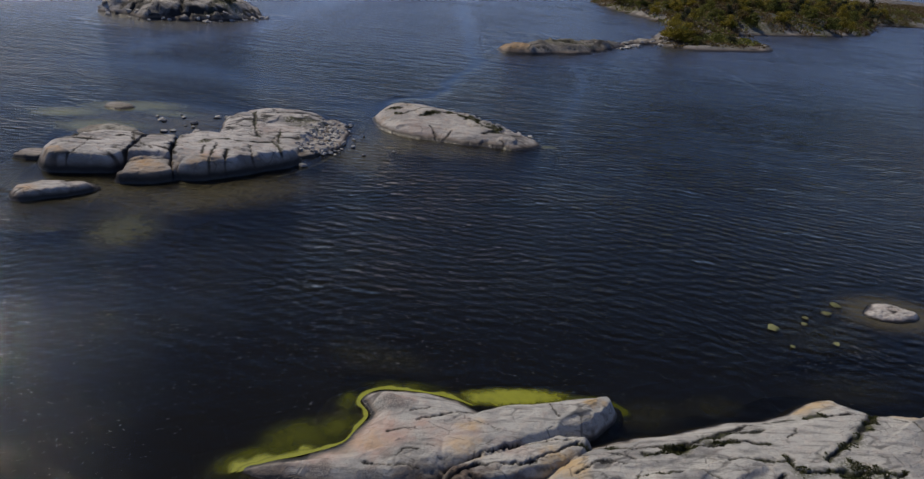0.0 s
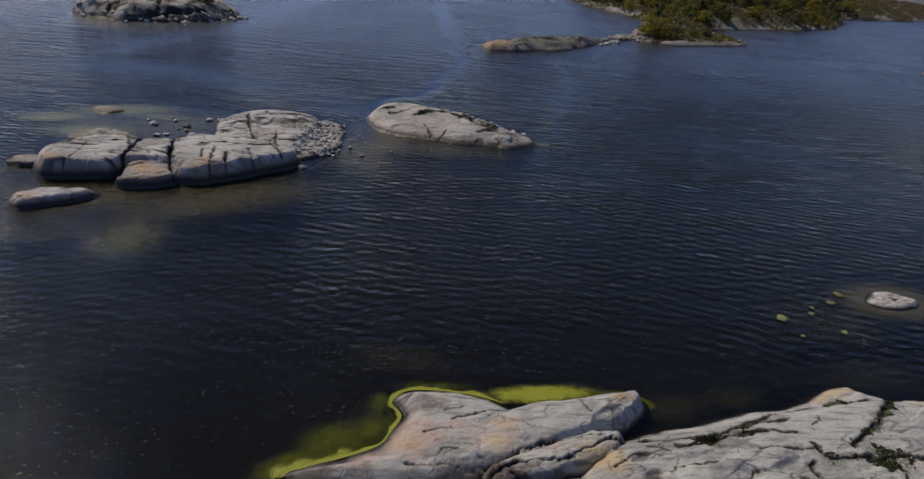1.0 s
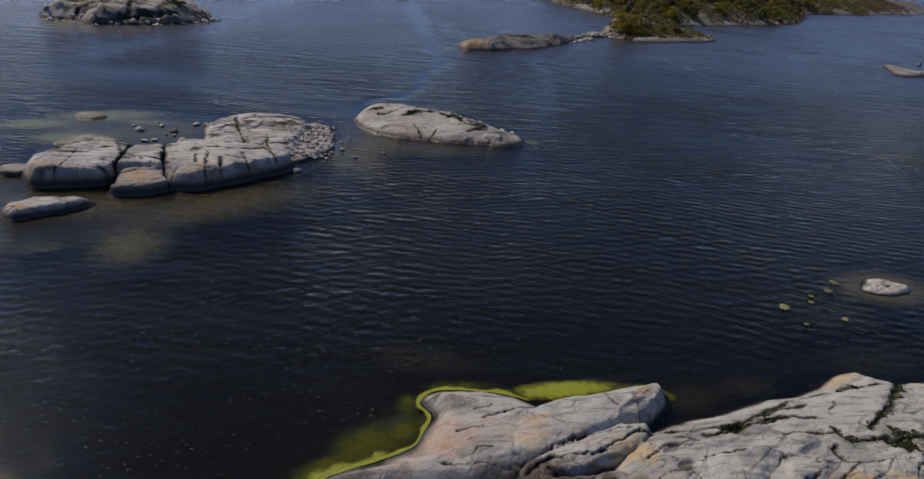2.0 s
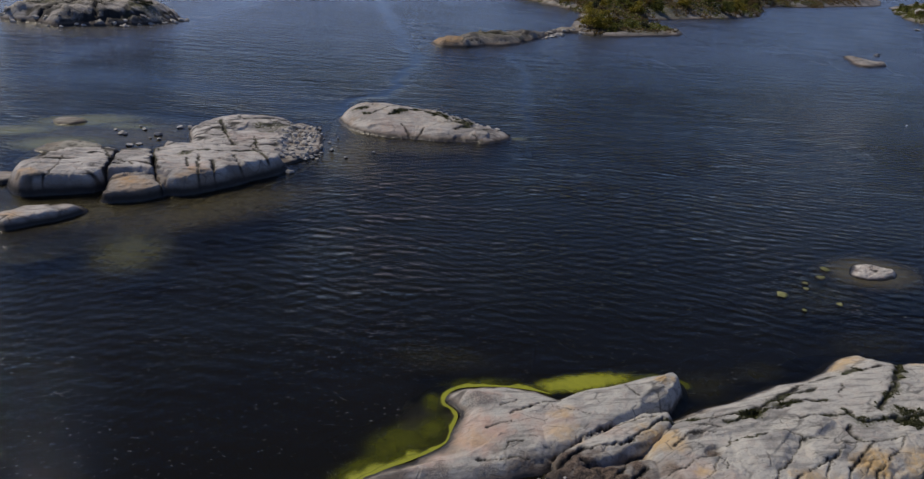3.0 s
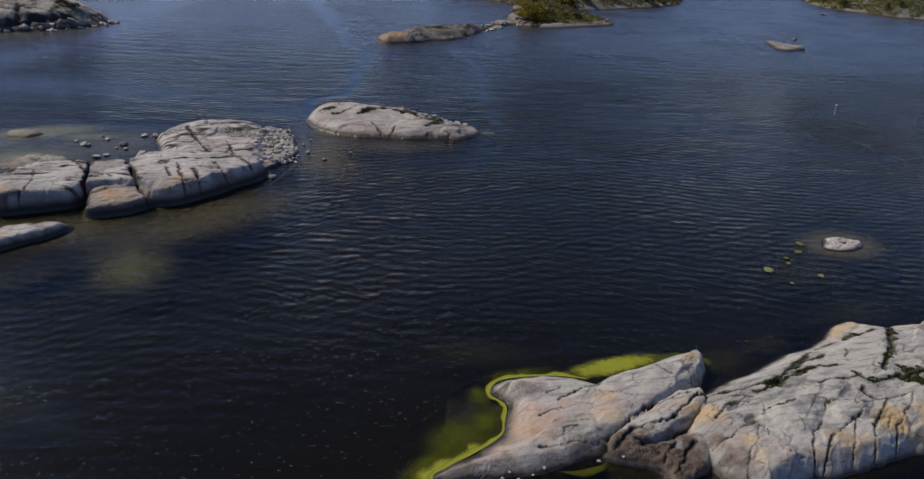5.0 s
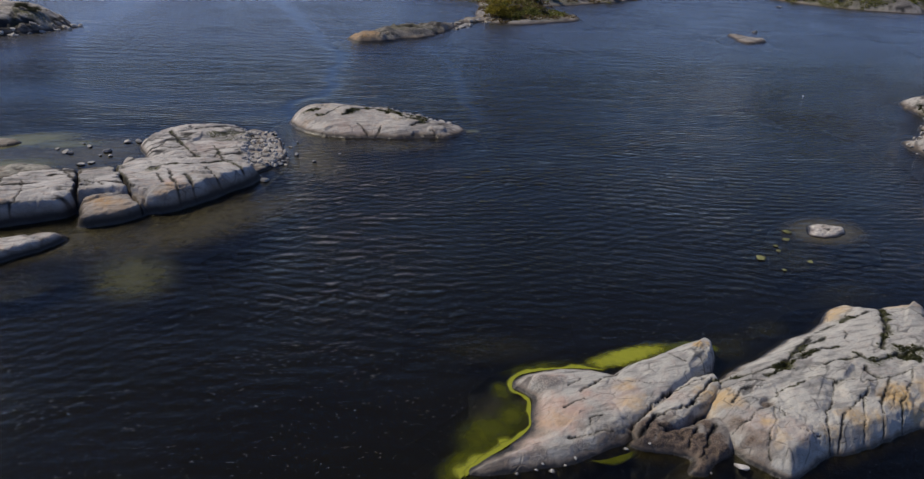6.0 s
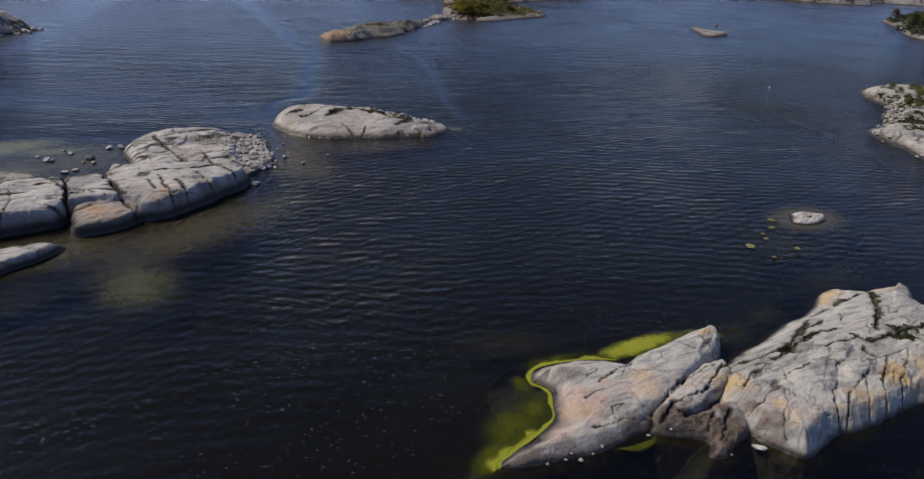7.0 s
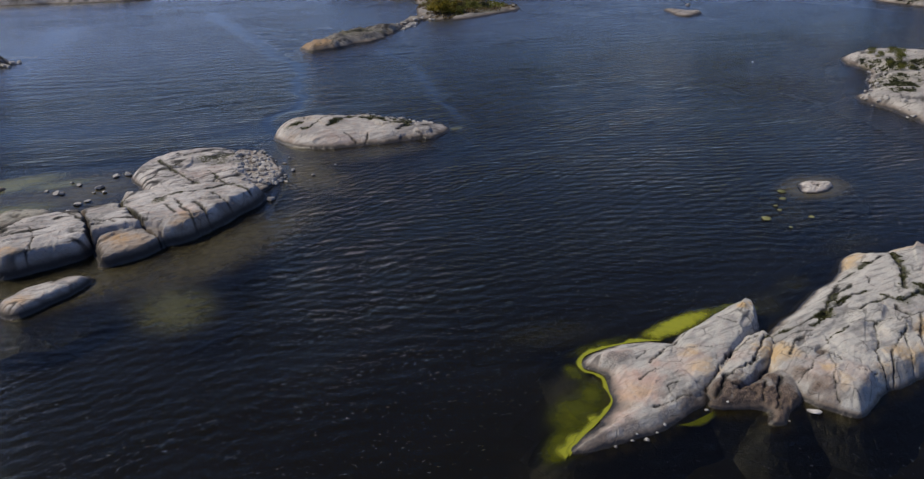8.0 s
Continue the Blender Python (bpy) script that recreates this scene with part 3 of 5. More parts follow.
# ---- seabed ----
def build_seabed():
    gx, gy = spread(-80, 90, 1.0, -4200, 4200, 1.12), spread(10, 130, 1.0, -3000, 4600, 1.12)
    x, y = np.meshgrid(gx, gy)
    z = np.full_like(x, -3.2)
    for line, reach in LEE:
        d = np.maximum(-away(x, y, rounded(line), True), 0)
        z = np.maximum(z, -1.5 - d * 0.16)
    z += 0.5 * fbm(x / 7, y / 7, 200, 4)
    z = np.minimum(z, -0.9)
    tagged(new("seabed", sheet("seabed", x, y, z, SEABED)), "seabed with brown weed, its dimming with depth painted in", "seabed", kind="structure")


build_seabed()

# ---- near rock ----
near = Land("rock_islet", 0.085, [
    (NEAR_FIN, 0.95, 4.4, (0.02, 0.02)),
    (NEAR_TIP, 1.45, 2.6, (0.04, 0.0)),
    (NEAR_SLAB, 1.15, 1.6),
    (NEAR_MAIN, 1.75, 5.0, (0.01, 0.0)),
    (NEAR_FOOT, 0.8, 1.8, (0.0, 0.1)),
], 11, cracks=[
    # the upper slab of the main rock
    ([(8.2, 34.1), (10.0, 34.5), (11.1, 34.1), (13.3, 34.1), (15.1, 34.3), (16.3, 34.9), (19.3, 36.5), (21.4, 37.7)], 0.203, 0.25, 0.7),
    ([(12.6, 33.4), (13.3, 33.3), (14.8, 33.9), (16.3, 34.4), (18.3, 34.8), (20.1, 35.1), (21.2, 35.1)], 0.186, 0.22, 0.7),
    ([(14.6, 33.6), (15.2, 34.2), (15.9, 34.8)], 0.26, 0.2, 1.0),
    ([(18.3, 35.9), (20.0, 36.2), (21.7, 36.6)], 0.135, 0.15, 0.4),
    ([(8.7, 33.4), (10.3, 33.1), (11.9, 32.8)], 0.118, 0.15, 0.0),
    ([(8.2, 31.6), (9.7, 32.2), (11.1, 32.2)], 0.118, 0.15, 0.0),
    ([(30.8, 39.8), (29.2, 37.6), (26.9, 35.7), (24.5, 33.8)], 0.26, 0.30, 1.0),
    ([(18.0, 33.1), (19.4, 33.3), (21.0, 33.4), (22.1, 33.5)], 0.152, 0.2, 0.5),
    ([(21.9, 33.4), (22.3, 32.6), (24.2, 32.7), (26.2, 32.8), (29.0, 32.8)], 0.26, 0.35, 1.0),
    ([(20.8, 32.2), (20.3, 31.4), (20.7, 30.7)], 0.158, 0.3, 0.8),
    ([(22.6, 38.4), (23.5, 38.4), (24.6, 38.5)], 0.102, 0.1, 0.4),
    ([(25.4, 38.5), (26.3, 38.9), (27.1, 38.7), (28.7, 38.9)], 0.186, 0.15, 0.7),
    ([(31.5, 40.0), (33.2, 37.6), (33.0, 35.0)], 0.158, 0.3, 0.5),
    ([(23.0, 36.0), (23.6, 36.3), (24.0, 36.9)], 0.102, 0.1, 0.5),
    # bosses and joints of its seaward front
    ([(15.0, 31.8), (16.4, 31.2), (16.2, 30.6), (14.6, 29.2), (13.0, 28.0), (12.4, 27.0), (12.0, 26.0)], 0.056, 0.20, 0.0),
    ([(16.4, 30.9), (17.9, 30.7), (19.3, 30.6), (21.0, 30.4), (23.5, 30.6)], 0.056, 0.15, 0.3),
    ([(19.3, 30.5), (18.0, 29.4), (16.4, 28.8), (14.9, 28.2), (13.4, 27.1), (12.6, 26.2)], 0.066, 0.23, 0.0),
    ([(21.6, 30.4), (19.0, 28.8), (17.7, 27.8), (16.9, 26.6)], 0.071, 0.25, 0.2),
    ([(17.2, 28.9), (16.0, 27.7), (14.9, 26.4)], 0.051, 0.20, 0.0),
    ([(24.0, 30.8), (22.2, 29.4), (19.8, 27.9), (18.9, 26.8)], 0.071, 0.25, 0.3),
    ([(26.6, 31.4), (24.6, 29.4), (22.6, 27.2)], 0.081, 0.25, 0.3),
    ([(10.6, 30.6), (9.1, 30.0), (7.8, 29.5), (6.4, 29.2)], 0.046, 0.17, 0.0),
    ([(10.2, 30.0), (9.3, 28.7), (7.9, 27.6), (7.0, 26.3)], 0.051, 0.20, 0.2),
    ([(10.2, 30.1), (10.7, 29.4), (10.1, 28.8)], 0.061, 0.10, 0.3),
    ([(11.4, 31.0), (12.2, 31.5), (13.2, 31.3), (14.3, 31.7)], 0.056, 0.10, 0.6),
    ([(10.0, 27.6), (10.6, 27.1), (11.6, 27.0)], 0.036, 0.10, 0.0),
    # slab, foot, tip and fin
    ([(8.3, 34.6), (6.6, 34.4), (4.2, 33.7), (1.9, 32.4), (0.3, 31.8)], 0.124, 0.5, 0.0),
    ([(8.6, 34.4), (6.6, 32.9), (4.1, 32.0), (2.5, 31.9), (0.3, 30.7)], 0.169, 0.5, 0.0),
    ([(1.8, 30.9), (2.5, 30.3), (3.0, 29.7)], 0.112, 0.3, 0.0),
    ([(5.3, 31.3), (4.0, 30.0), (2.9, 29.0)], 0.135, 0.35, 0.0),
    ([(5.8, 30.1), (4.7, 29.3), (3.2, 28.0)], 0.135, 0.4, 0.0),
    ([(7.2, 38.2), (7.5, 36.9), (7.8, 36.2)], 0.068, 0.12, 0.0),
    ([(5.7, 38.4), (3.4, 37.7), (1.6, 36.9), (0.0, 36.3), (-1.6, 35.5)], 0.079, 0.20, 0.0),
    ([(-3.5, 34.4), (-2.5, 34.6), (-1.6, 34.8)], 0.068, 0.12, 0.0),
    ([(-2.0, 36.4), (-0.9, 36.9)], 0.068, 0.12, 0.0),
    ([(-2.7, 32.1), (-2.2, 32.7), (-1.2, 32.9)], 0.056, 0.10, 0.0),
    ([(-4.6, 31.6), (-3.0, 31.5), (-1.2, 31.6)], 0.068, 0.15, 0.0),
    ([(1.8, 36.0), (2.8, 35.3), (3.7, 34.8)], 0.034, 0.06, 0.0),
], stains=[
    (7.2, 32.1, 1.7, "rust", 0.84), (27.0, 41.2, 1.9, "rust", 0.81), (10.1, 38.0, 0.9, "rust", 1.15), (1.9, 35.2, 1.0, "rust", 0.61), (1.6, 33.4, 1.3, "rust", 0.47),
    (20.2, 28.4, 1.8, "rust", 1.01), (23.2, 28.4, 1.8, "rust", 0.81), (15.6, 27.6, 1.3, "rust", 0.74), (8.6, 28.8, 0.7, "rust", 0.68), (8.4, 27.2, 0.8, "rust", 0.47), (-5.2, 33.6, 1.6, "rust", 0.41), (12.6, 27.0, 0.9, "rust", 0.47), (34.0, 40.0, 1.4, "rust", 0.54),
    (-3.6, 37.3, 1.2, "lichen_shade", 0.65), (10.2, 30.6, 0.55, "brown", 0.9), (18.6, 31.6, 1.3, "lichen_shade", 0.22), (9.6, 36.2, 0.7, "lichen_shade", 0.3), (-1.6, 33.0, 1.4, "lichen_shade", 0.28),
    (-4.0, 30.6, 1.2, "lichen_shade", 0.7), (-7.0, 30.8, 0.9, "lichen_shade", 0.7), (-0.6, 31.0, 1.2, "lichen_shade", 0.7),
    (3.0, 29.2, 3.2, "brown", 1.7), (0.4, 30.6, 1.8, "brown", 1.4), (5.2, 29.0, 2.2, "brown", 1.5), (-9.6, 30.9, 1.4, "brown", 0.6), (-2.0, 30.7, 1.4, "brown", 0.7), (6.6, 26.8, 1.2, "brown", 0.6), (2.8, 31.2, 1.2, "brown", 0.8),
    (-4.6, 34.2, 2.6, "blush", 0.75), (-7.0, 32.0, 2.2, "blush", 0.6), (-1.4, 35.2, 1.3, "blush", 0.75), (-3.0, 37.8, 2.0, "blush", 0.5), (0.6, 34.6, 2.4, "blush", 0.45), (4.4, 33.4, 1.8, "blush", 0.35), (8.0, 29.0, 2.2, "blush", 0.35), (10.0, 27.2, 2.0, "blush", 0.35),
    (-2.0, 34.6, 3.6, "smooth", 0.75), (5.0, 36.6, 3.4, "smooth", 0.75), (-6.0, 32.4, 2.4, "smooth", 0.6), (15.0, 36.0, 4.0, "smooth", 0.6), (24.0, 37.0, 4.0, "smooth", 0.5), (3.2, 29.2, 2.4, "broken", 2.2), (20.0, 27.6, 3.0, "broken", 2.0), (10.0, 28.6, 2.0, "broken", 0.8), (0.0, 31.0, 1.6, "broken", 1.5), (26.0, 31.0, 3.0, "broken", 1.5), (26.0, 32.6, 1.8, "moss", 0.8), (22.6, 32.6, 1.0, "moss", 0.6),
], bosses=[
    (17.2, 32.0, 2.7, 1.0, 0.25, 0.38), (17.6, 29.9, 1.7, 1.0, 0.35, 0.34), (13.6, 30.4, 2.4, 1.5, 0.5, 0.28), (9.4, 27.4, 1.8, 1.5, 0.6, 0.20), (7.6, 28.2, 1.2, 0.9, 0.6, 0.18),
    (10.3, 30.55, 0.7, 0.45, 0.4, -0.25), (-1.8, 33.0, 2.0, 1.5, 0.5, 0.22), (-3.4, 37.4, 1.5, 0.8, 0.1, 0.14), (10.4, 37.6, 0.6, 0.35, 0.5, -0.12), (8.8, 36.0, 1.4, 0.6, 0.6, -0.22), (12.0, 32.9, 3.0, 0.9, 0.1, 0.16), (24.8, 30.6, 2.0, 1.2, 0.4, 0.3), (27.0, 40.6, 2.2, 1.0, 0.5, 0.15),
], block=2.2, rough=0.085, turn=0.40, open_cracks=0.75, relief=0.50, fissures=0.45, material=ROCK_PINK, label="low bare grey and pink granite islet with mossy cracks")

# ---- the long jointed islet ----
long_islet = Land("rock_islet", 0.12, [
    (A_BODY, 2.35, 4.6, (0.0, -0.02)),
    (A_FRONT, 1.6, 2.6),
    (A_HUMP, 1.15, 3.2, (-0.02, 0.0), 0.0, 0.35),
    (A_SPIT, 0.42, 1.5, (0.0, 0.0), 0.0, 0.3),
    (A_STUB, 0.5, 0.8, (0.0, 0.0), 0.0, 0.5),
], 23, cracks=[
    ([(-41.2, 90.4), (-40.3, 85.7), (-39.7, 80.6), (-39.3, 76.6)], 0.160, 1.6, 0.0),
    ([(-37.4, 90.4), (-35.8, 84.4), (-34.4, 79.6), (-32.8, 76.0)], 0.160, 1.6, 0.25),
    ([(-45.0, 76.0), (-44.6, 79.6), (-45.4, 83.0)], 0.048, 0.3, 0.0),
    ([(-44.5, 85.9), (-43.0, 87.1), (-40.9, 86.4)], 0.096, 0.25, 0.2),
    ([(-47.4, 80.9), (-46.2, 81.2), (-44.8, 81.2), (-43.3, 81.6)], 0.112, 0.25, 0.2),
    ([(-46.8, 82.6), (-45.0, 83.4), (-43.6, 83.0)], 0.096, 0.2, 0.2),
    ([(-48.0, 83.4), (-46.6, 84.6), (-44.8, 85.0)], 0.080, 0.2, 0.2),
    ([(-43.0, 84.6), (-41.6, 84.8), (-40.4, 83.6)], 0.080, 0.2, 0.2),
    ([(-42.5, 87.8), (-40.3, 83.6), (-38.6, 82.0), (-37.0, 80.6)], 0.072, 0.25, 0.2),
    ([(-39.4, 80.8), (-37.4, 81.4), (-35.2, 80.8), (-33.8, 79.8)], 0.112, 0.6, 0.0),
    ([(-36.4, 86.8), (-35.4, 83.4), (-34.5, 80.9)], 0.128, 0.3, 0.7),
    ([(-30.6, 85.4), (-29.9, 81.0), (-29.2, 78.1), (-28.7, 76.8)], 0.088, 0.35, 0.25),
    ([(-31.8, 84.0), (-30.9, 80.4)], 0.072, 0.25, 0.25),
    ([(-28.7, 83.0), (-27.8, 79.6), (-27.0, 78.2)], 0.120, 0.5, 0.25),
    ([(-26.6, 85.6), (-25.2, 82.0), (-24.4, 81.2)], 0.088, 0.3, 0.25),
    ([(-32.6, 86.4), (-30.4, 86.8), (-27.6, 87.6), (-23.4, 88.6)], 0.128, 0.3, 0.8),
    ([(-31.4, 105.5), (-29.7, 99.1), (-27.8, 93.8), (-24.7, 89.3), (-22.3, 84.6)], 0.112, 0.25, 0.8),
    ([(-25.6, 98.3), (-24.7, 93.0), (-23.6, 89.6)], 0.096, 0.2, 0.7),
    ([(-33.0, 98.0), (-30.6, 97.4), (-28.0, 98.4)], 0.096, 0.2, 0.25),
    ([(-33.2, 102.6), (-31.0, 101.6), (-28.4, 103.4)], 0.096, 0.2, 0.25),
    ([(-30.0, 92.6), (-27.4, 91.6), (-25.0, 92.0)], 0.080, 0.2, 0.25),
], stains=[
    (-36.8, 77.4, 2.3, "rust", 0.8), (-47.2, 77.4, 1.8, "rust", 0.45), (-29.5, 78.8, 2.0, "rust", 0.3), (-31.0, 78.0, 1.4, "rust", 0.3),
    (-32.2, 85.6, 1.1, "moss", 1.0), (-25.2, 103.6, 1.7, "moss", 0.9), (-23.4, 101.0, 1.6, "moss", 0.7), (-22.0, 104.0, 2.0, "moss", 0.8), (-21.0, 100.6, 1.4, "moss", 0.7), (-30.4, 100.6, 1.2, "moss", 0.5),
    (-36.0, 87.6, 1.2, "moss", 0.6), (-44.0, 85.5, 1.2, "lichen_shade", 0.3),
    (-29.5, 78.6, 2.2, "brown", 0.4), (-25.0, 81.4, 2.0, "brown", 0.45), (-34.8, 75.0, 1.4, "brown", 0.5), (-30.0, 81.0, 2.4, "blush", 0.5), (-26.0, 97.0, 4.0, "blush", 0.35),
    (-31.0, 82.0, 4.0, "smooth", 0.5), (-45.0, 80.0, 4.0, "smooth", 0.45), (-27.0, 98.0, 5.0, "smooth", 0.35),
], bosses=[
    (-44.8, 80.6, 4.4, 2.4, 0.2, 0.30), (-37.0, 83.6, 2.2, 1.6, 0.2, 0.22), (-27.0, 106.0, 4.6, 3.2, 0.2, 0.35), (-24.0, 96.0, 3.0, 2.2, 0.7, 0.22), (-30.2, 98.0, 2.4, 4.4, 0.3, 0.22),
], block=3.6, rough=0.12, turn=0.25, power=0.74, open_cracks=1.8, relief=1.1, fissures=0.8, steep=(0.0, 1.0, 0.55), material=ROCK_GREY, label="long grey granite islet split by dark joints, stony end")
flat_rock = Land("rock", 0.2, [(A_FLAT, 0.42, 1.4)], 33, block=1.8, rough=0.14, relief=1.8, material=ROCK_FLAT, label="flat pale rock barely above the water behind the long islet", category="rock")
long_rock = Land("rock", 0.16, [(LONG_ROCK, 1.0, 2.6, (0.0, 0.0), 0.0, 0.55)], 29, block=4.0, rough=0.05, turn=0.55, material=ROCK_GREY, label="low smooth grey rock lying just above the water", category="rock", stains=[(-45.0, 68.0, 1.3, "rust", 0.5)])
reef = Land("rock", 0.2, [(A_REEF, 0.34, 0.9)], 31, block=2.0, rough=0.10, material=ROCK_FLAT, label="flat wet rock awash behind the long islet", category="rock")

# ---- whale-backed islet ----
whaleback = Land("rock_islet", 0.16, [
    (B_BODY, 2.05, 8.0, (-0.025, 0.08)),
    (B_TAIL, 1.2, 4.4, (-0.05, 0.0)),
], 37, cracks=[
    ([(-5.7, 109.7), (-3.6, 112.0), (-1.0, 113.2), (1.0, 113.4)], 0.26, 0.35, 0.9),
    ([(1.0, 113.4), (3.1, 110.5), (4.7, 108.2), (6.9, 106.8)], 0.30, 0.35, 1.0),
    ([(-3.9, 106.4), (-3.2, 105.1), (-2.6, 103.0)], 0.10, 0.35, 0.0),
    ([(-2.0, 103.0), (-1.0, 104.2), (-0.3, 105.6)], 0.08, 0.25, 0.0),
    ([(-9.6, 105.6), (-9.3, 103.4)], 0.08, 0.3, 0.0),
    ([(4.6, 105.4), (6.4, 106.2), (8.6, 106.0), (11.9, 106.1)], 0.12, 0.3, 0.0),
    ([(7.2, 103.8), (7.8, 103.0), (8.2, 102.0)], 0.10, 0.3, 0.0),
    ([(-9.0, 110.0), (-6.0, 113.0), (-3.0, 115.5)], 0.07, 0.15, 0.3),
], stains=[
    (-10.6, 112.8, 1.1, "moss", 1.0), (-9.4, 110.4, 0.9, "moss", 1.0), (1.6, 112.4, 1.4, "moss", 0.9), (3.6, 111.6, 1.5, "moss", 0.9), (5.8, 109.0, 1.4, "moss", 0.8), (7.0, 107.4, 1.2, "moss", 0.7),
    (-11.6, 109.5, 1.5, "rust", 0.3), (2.6, 103.4, 1.0, "lichen_shade", 0.4), (-2.0, 106.0, 6.0, "smooth", 0.5), (-5.0, 105.0, 4.0, "blush", 0.35),
], bosses=[
    (8.4, 104.0, 1.6, 1.2, 0.2, 0.35), (6.2, 107.2, 2.2, 1.2, 0.3, 0.25), (-5.6, 106.4, 4.0, 2.6, 0.1, 0.20), (1.6, 105.4, 3.0, 2.2, 0.0, 0.18), (5.0, 103.0, 0.9, 1.0, 0.0, -0.35), (-2.4, 103.6, 0.5, 1.4, 0.0, -0.25),
], block=4.6, rough=0.10, turn=-0.1, open_cracks=1.6, fissures=0.5, power=0.42, steep=(0.0, 1.0, -0.15), material=ROCK_PALE, label="smooth whale-backed pale granite islet with mossy hollows")

skerry = Land("rock", 0.12, [(SKERRY, 0.46, 1.8)], 41, block=1.6, rough=0.10, relief=1.3, power=0.6, slope=0.45, material=ROCK_SKERRY, label="small pale rock on a ring of weedy shelf", category="rock")

# ---- farther islands ----
D_ROCK = [(12, 203.5), (16, 199.8), (30.8, 207), (41, 214.5), (52, 231), (56, 240), (44, 236), (26, 224), (14, 213)]
D_NECK = [(50, 230), (62, 247), (76, 258), (84, 268), (72, 266), (58, 248), (50, 238)]
D_SHELF = [(74, 262), (77, 250.5), (88, 249.5), (107, 260), (121, 268.5), (126, 282), (122, 305), (104, 318), (86, 300)]
D_MAIN = [(92, 300), (98, 340), (96, 362), (87, 386), (83, 415), (90, 470), (160, 640), (420, 900), (620, 820), (520, 650), (428, 577), (340, 514), (288, 482), (245, 412), (208, 373), (171, 348), (145, 330), (128, 320), (112, 296)]
F_ROCK = [(-104, 204), (-93, 199.8), (-86, 196), (-72.7, 204), (-66.4, 211), (-61.6, 220), (-63, 228), (-72, 246), (-92, 248), (-106, 232)]
G_ROCK = [(170, 234), (163, 222), (159.4, 213), (162.4, 209.8), (168, 212.6), (175, 218.4), (175, 229)]
E_LOW = [(103, 93.5), (98, 91), (93, 89.4), (90, 84), (89.2, 79.6), (86.6, 74.4), (84, 66), (90, 54), (108, 56), (124, 74), (122, 94), (110, 97)]
E_HIGH = [(124, 115.5), (120.5, 109), (118.4, 105.2), (111, 99.6), (106, 95.6), (108, 86), (124, 78), (142, 92), (148, 116), (134, 122)]
H_LAND = [(464, 566), (420, 505), (396, 472), (376, 430), (380, 408), (391, 380), (440, 362), (480, 384), (600, 330), (760, 420), (700, 620), (540, 640)]
I_LAND = [(338, 273), (303, 243), (276, 217), (268, 203), (263, 185), (275, 150), (340, 140), (400, 190), (400, 260)]
K_LAND = [(-120, 432), (-67, 426), (-30, 420), (-18, 430), (-40, 460), (-110, 470)]

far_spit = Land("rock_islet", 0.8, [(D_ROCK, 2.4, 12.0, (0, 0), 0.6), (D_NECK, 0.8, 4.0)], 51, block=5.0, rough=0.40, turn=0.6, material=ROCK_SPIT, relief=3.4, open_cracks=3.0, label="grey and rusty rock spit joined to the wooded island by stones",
                stains=[(15, 203, 6, "rust", 0.8), (30, 214, 9, "lichen_shade", 0.45), (27, 218, 9, "moss", 0.6), (38, 222, 8, "moss", 0.6), (44, 226, 7, "lichen_shade", 0.5)])
wooded = Land("wooded_island", 2.0, [(D_SHELF, 0.95, 6.0, (0, 0), 0.45), (D_MAIN, 10.0, 90.0, (0, 0), 1.0)], 53, block=10.0, rough=0.35, turn=0.6, material=ROCK_FAR, relief=1.5, power=0.2, label="rocky island with grey shore and autumn-coloured bushes", category="island",
              stains=[(100, 268, 12, "moss", 0.8), (112, 276, 12, "moss", 0.7), (140, 345, 30, "moss", 0.9), (180, 380, 30, "moss", 0.9), (230, 430, 40, "moss", 0.9), (130, 400, 40, "moss", 0.9), (180, 450, 60, "moss", 0.9), (110, 330, 20, "moss", 0.9), (300, 540, 60, "moss", 0.9)])
# wide black crack lines and dark spots paint the cavities' shade into the colour
left_isle = Land("rock_islet", 0.5, [(F_ROCK, 5.4, 20.0, (0, 0), 0.22)], 57, block=4.5, rough=0.36, turn=0.2, material=ROCK_LEFT, relief=2.8, power=0.5, open_cracks=3.4, cracks=[([(-93, 200.5), (-89, 205), (-86, 212)], 0.4, 1.6, 0.0), ([(-85, 197), (-80, 201), (-74, 206), (-69, 211)], 0.45, 1.5, 0.0), ([(-79, 201.5), (-80, 207), (-78, 214)], 0.35, 1.4, 0.0), ([(-100, 206), (-92, 207), (-84, 206)], 0.35, 1.2, 0.4), ([(-72, 206), (-73, 212), (-70, 218)], 0.3, 1.0, 0.6)], label="broken pale grey rock islet with dark hollows and low green growth",
                 stains=[(-84, 200, 4, "lichen_shade", 1.0), (-78, 203, 3, "lichen_shade", 1.0), (-73, 207, 5, "lichen_shade", 1.0), (-90, 202, 3, "lichen_shade", 1.0), (-81, 212, 6, "lichen_shade", 0.9), (-96, 212, 7, "moss", 0.8), (-80, 206, 3, "lichen_shade", 0.9), (-70, 214, 6, "moss", 0.9), (-94, 206, 5, "lichen_shade", 0.6), (-86, 215, 8, "moss", 0.5)])
islet_g = Land("rock_islet", 0.6, [(G_ROCK, 1.0, 4.0)], 59, block=8.0, rough=0.15, material=ROCK_FAR, label="low bare pale skerry far out in the water")
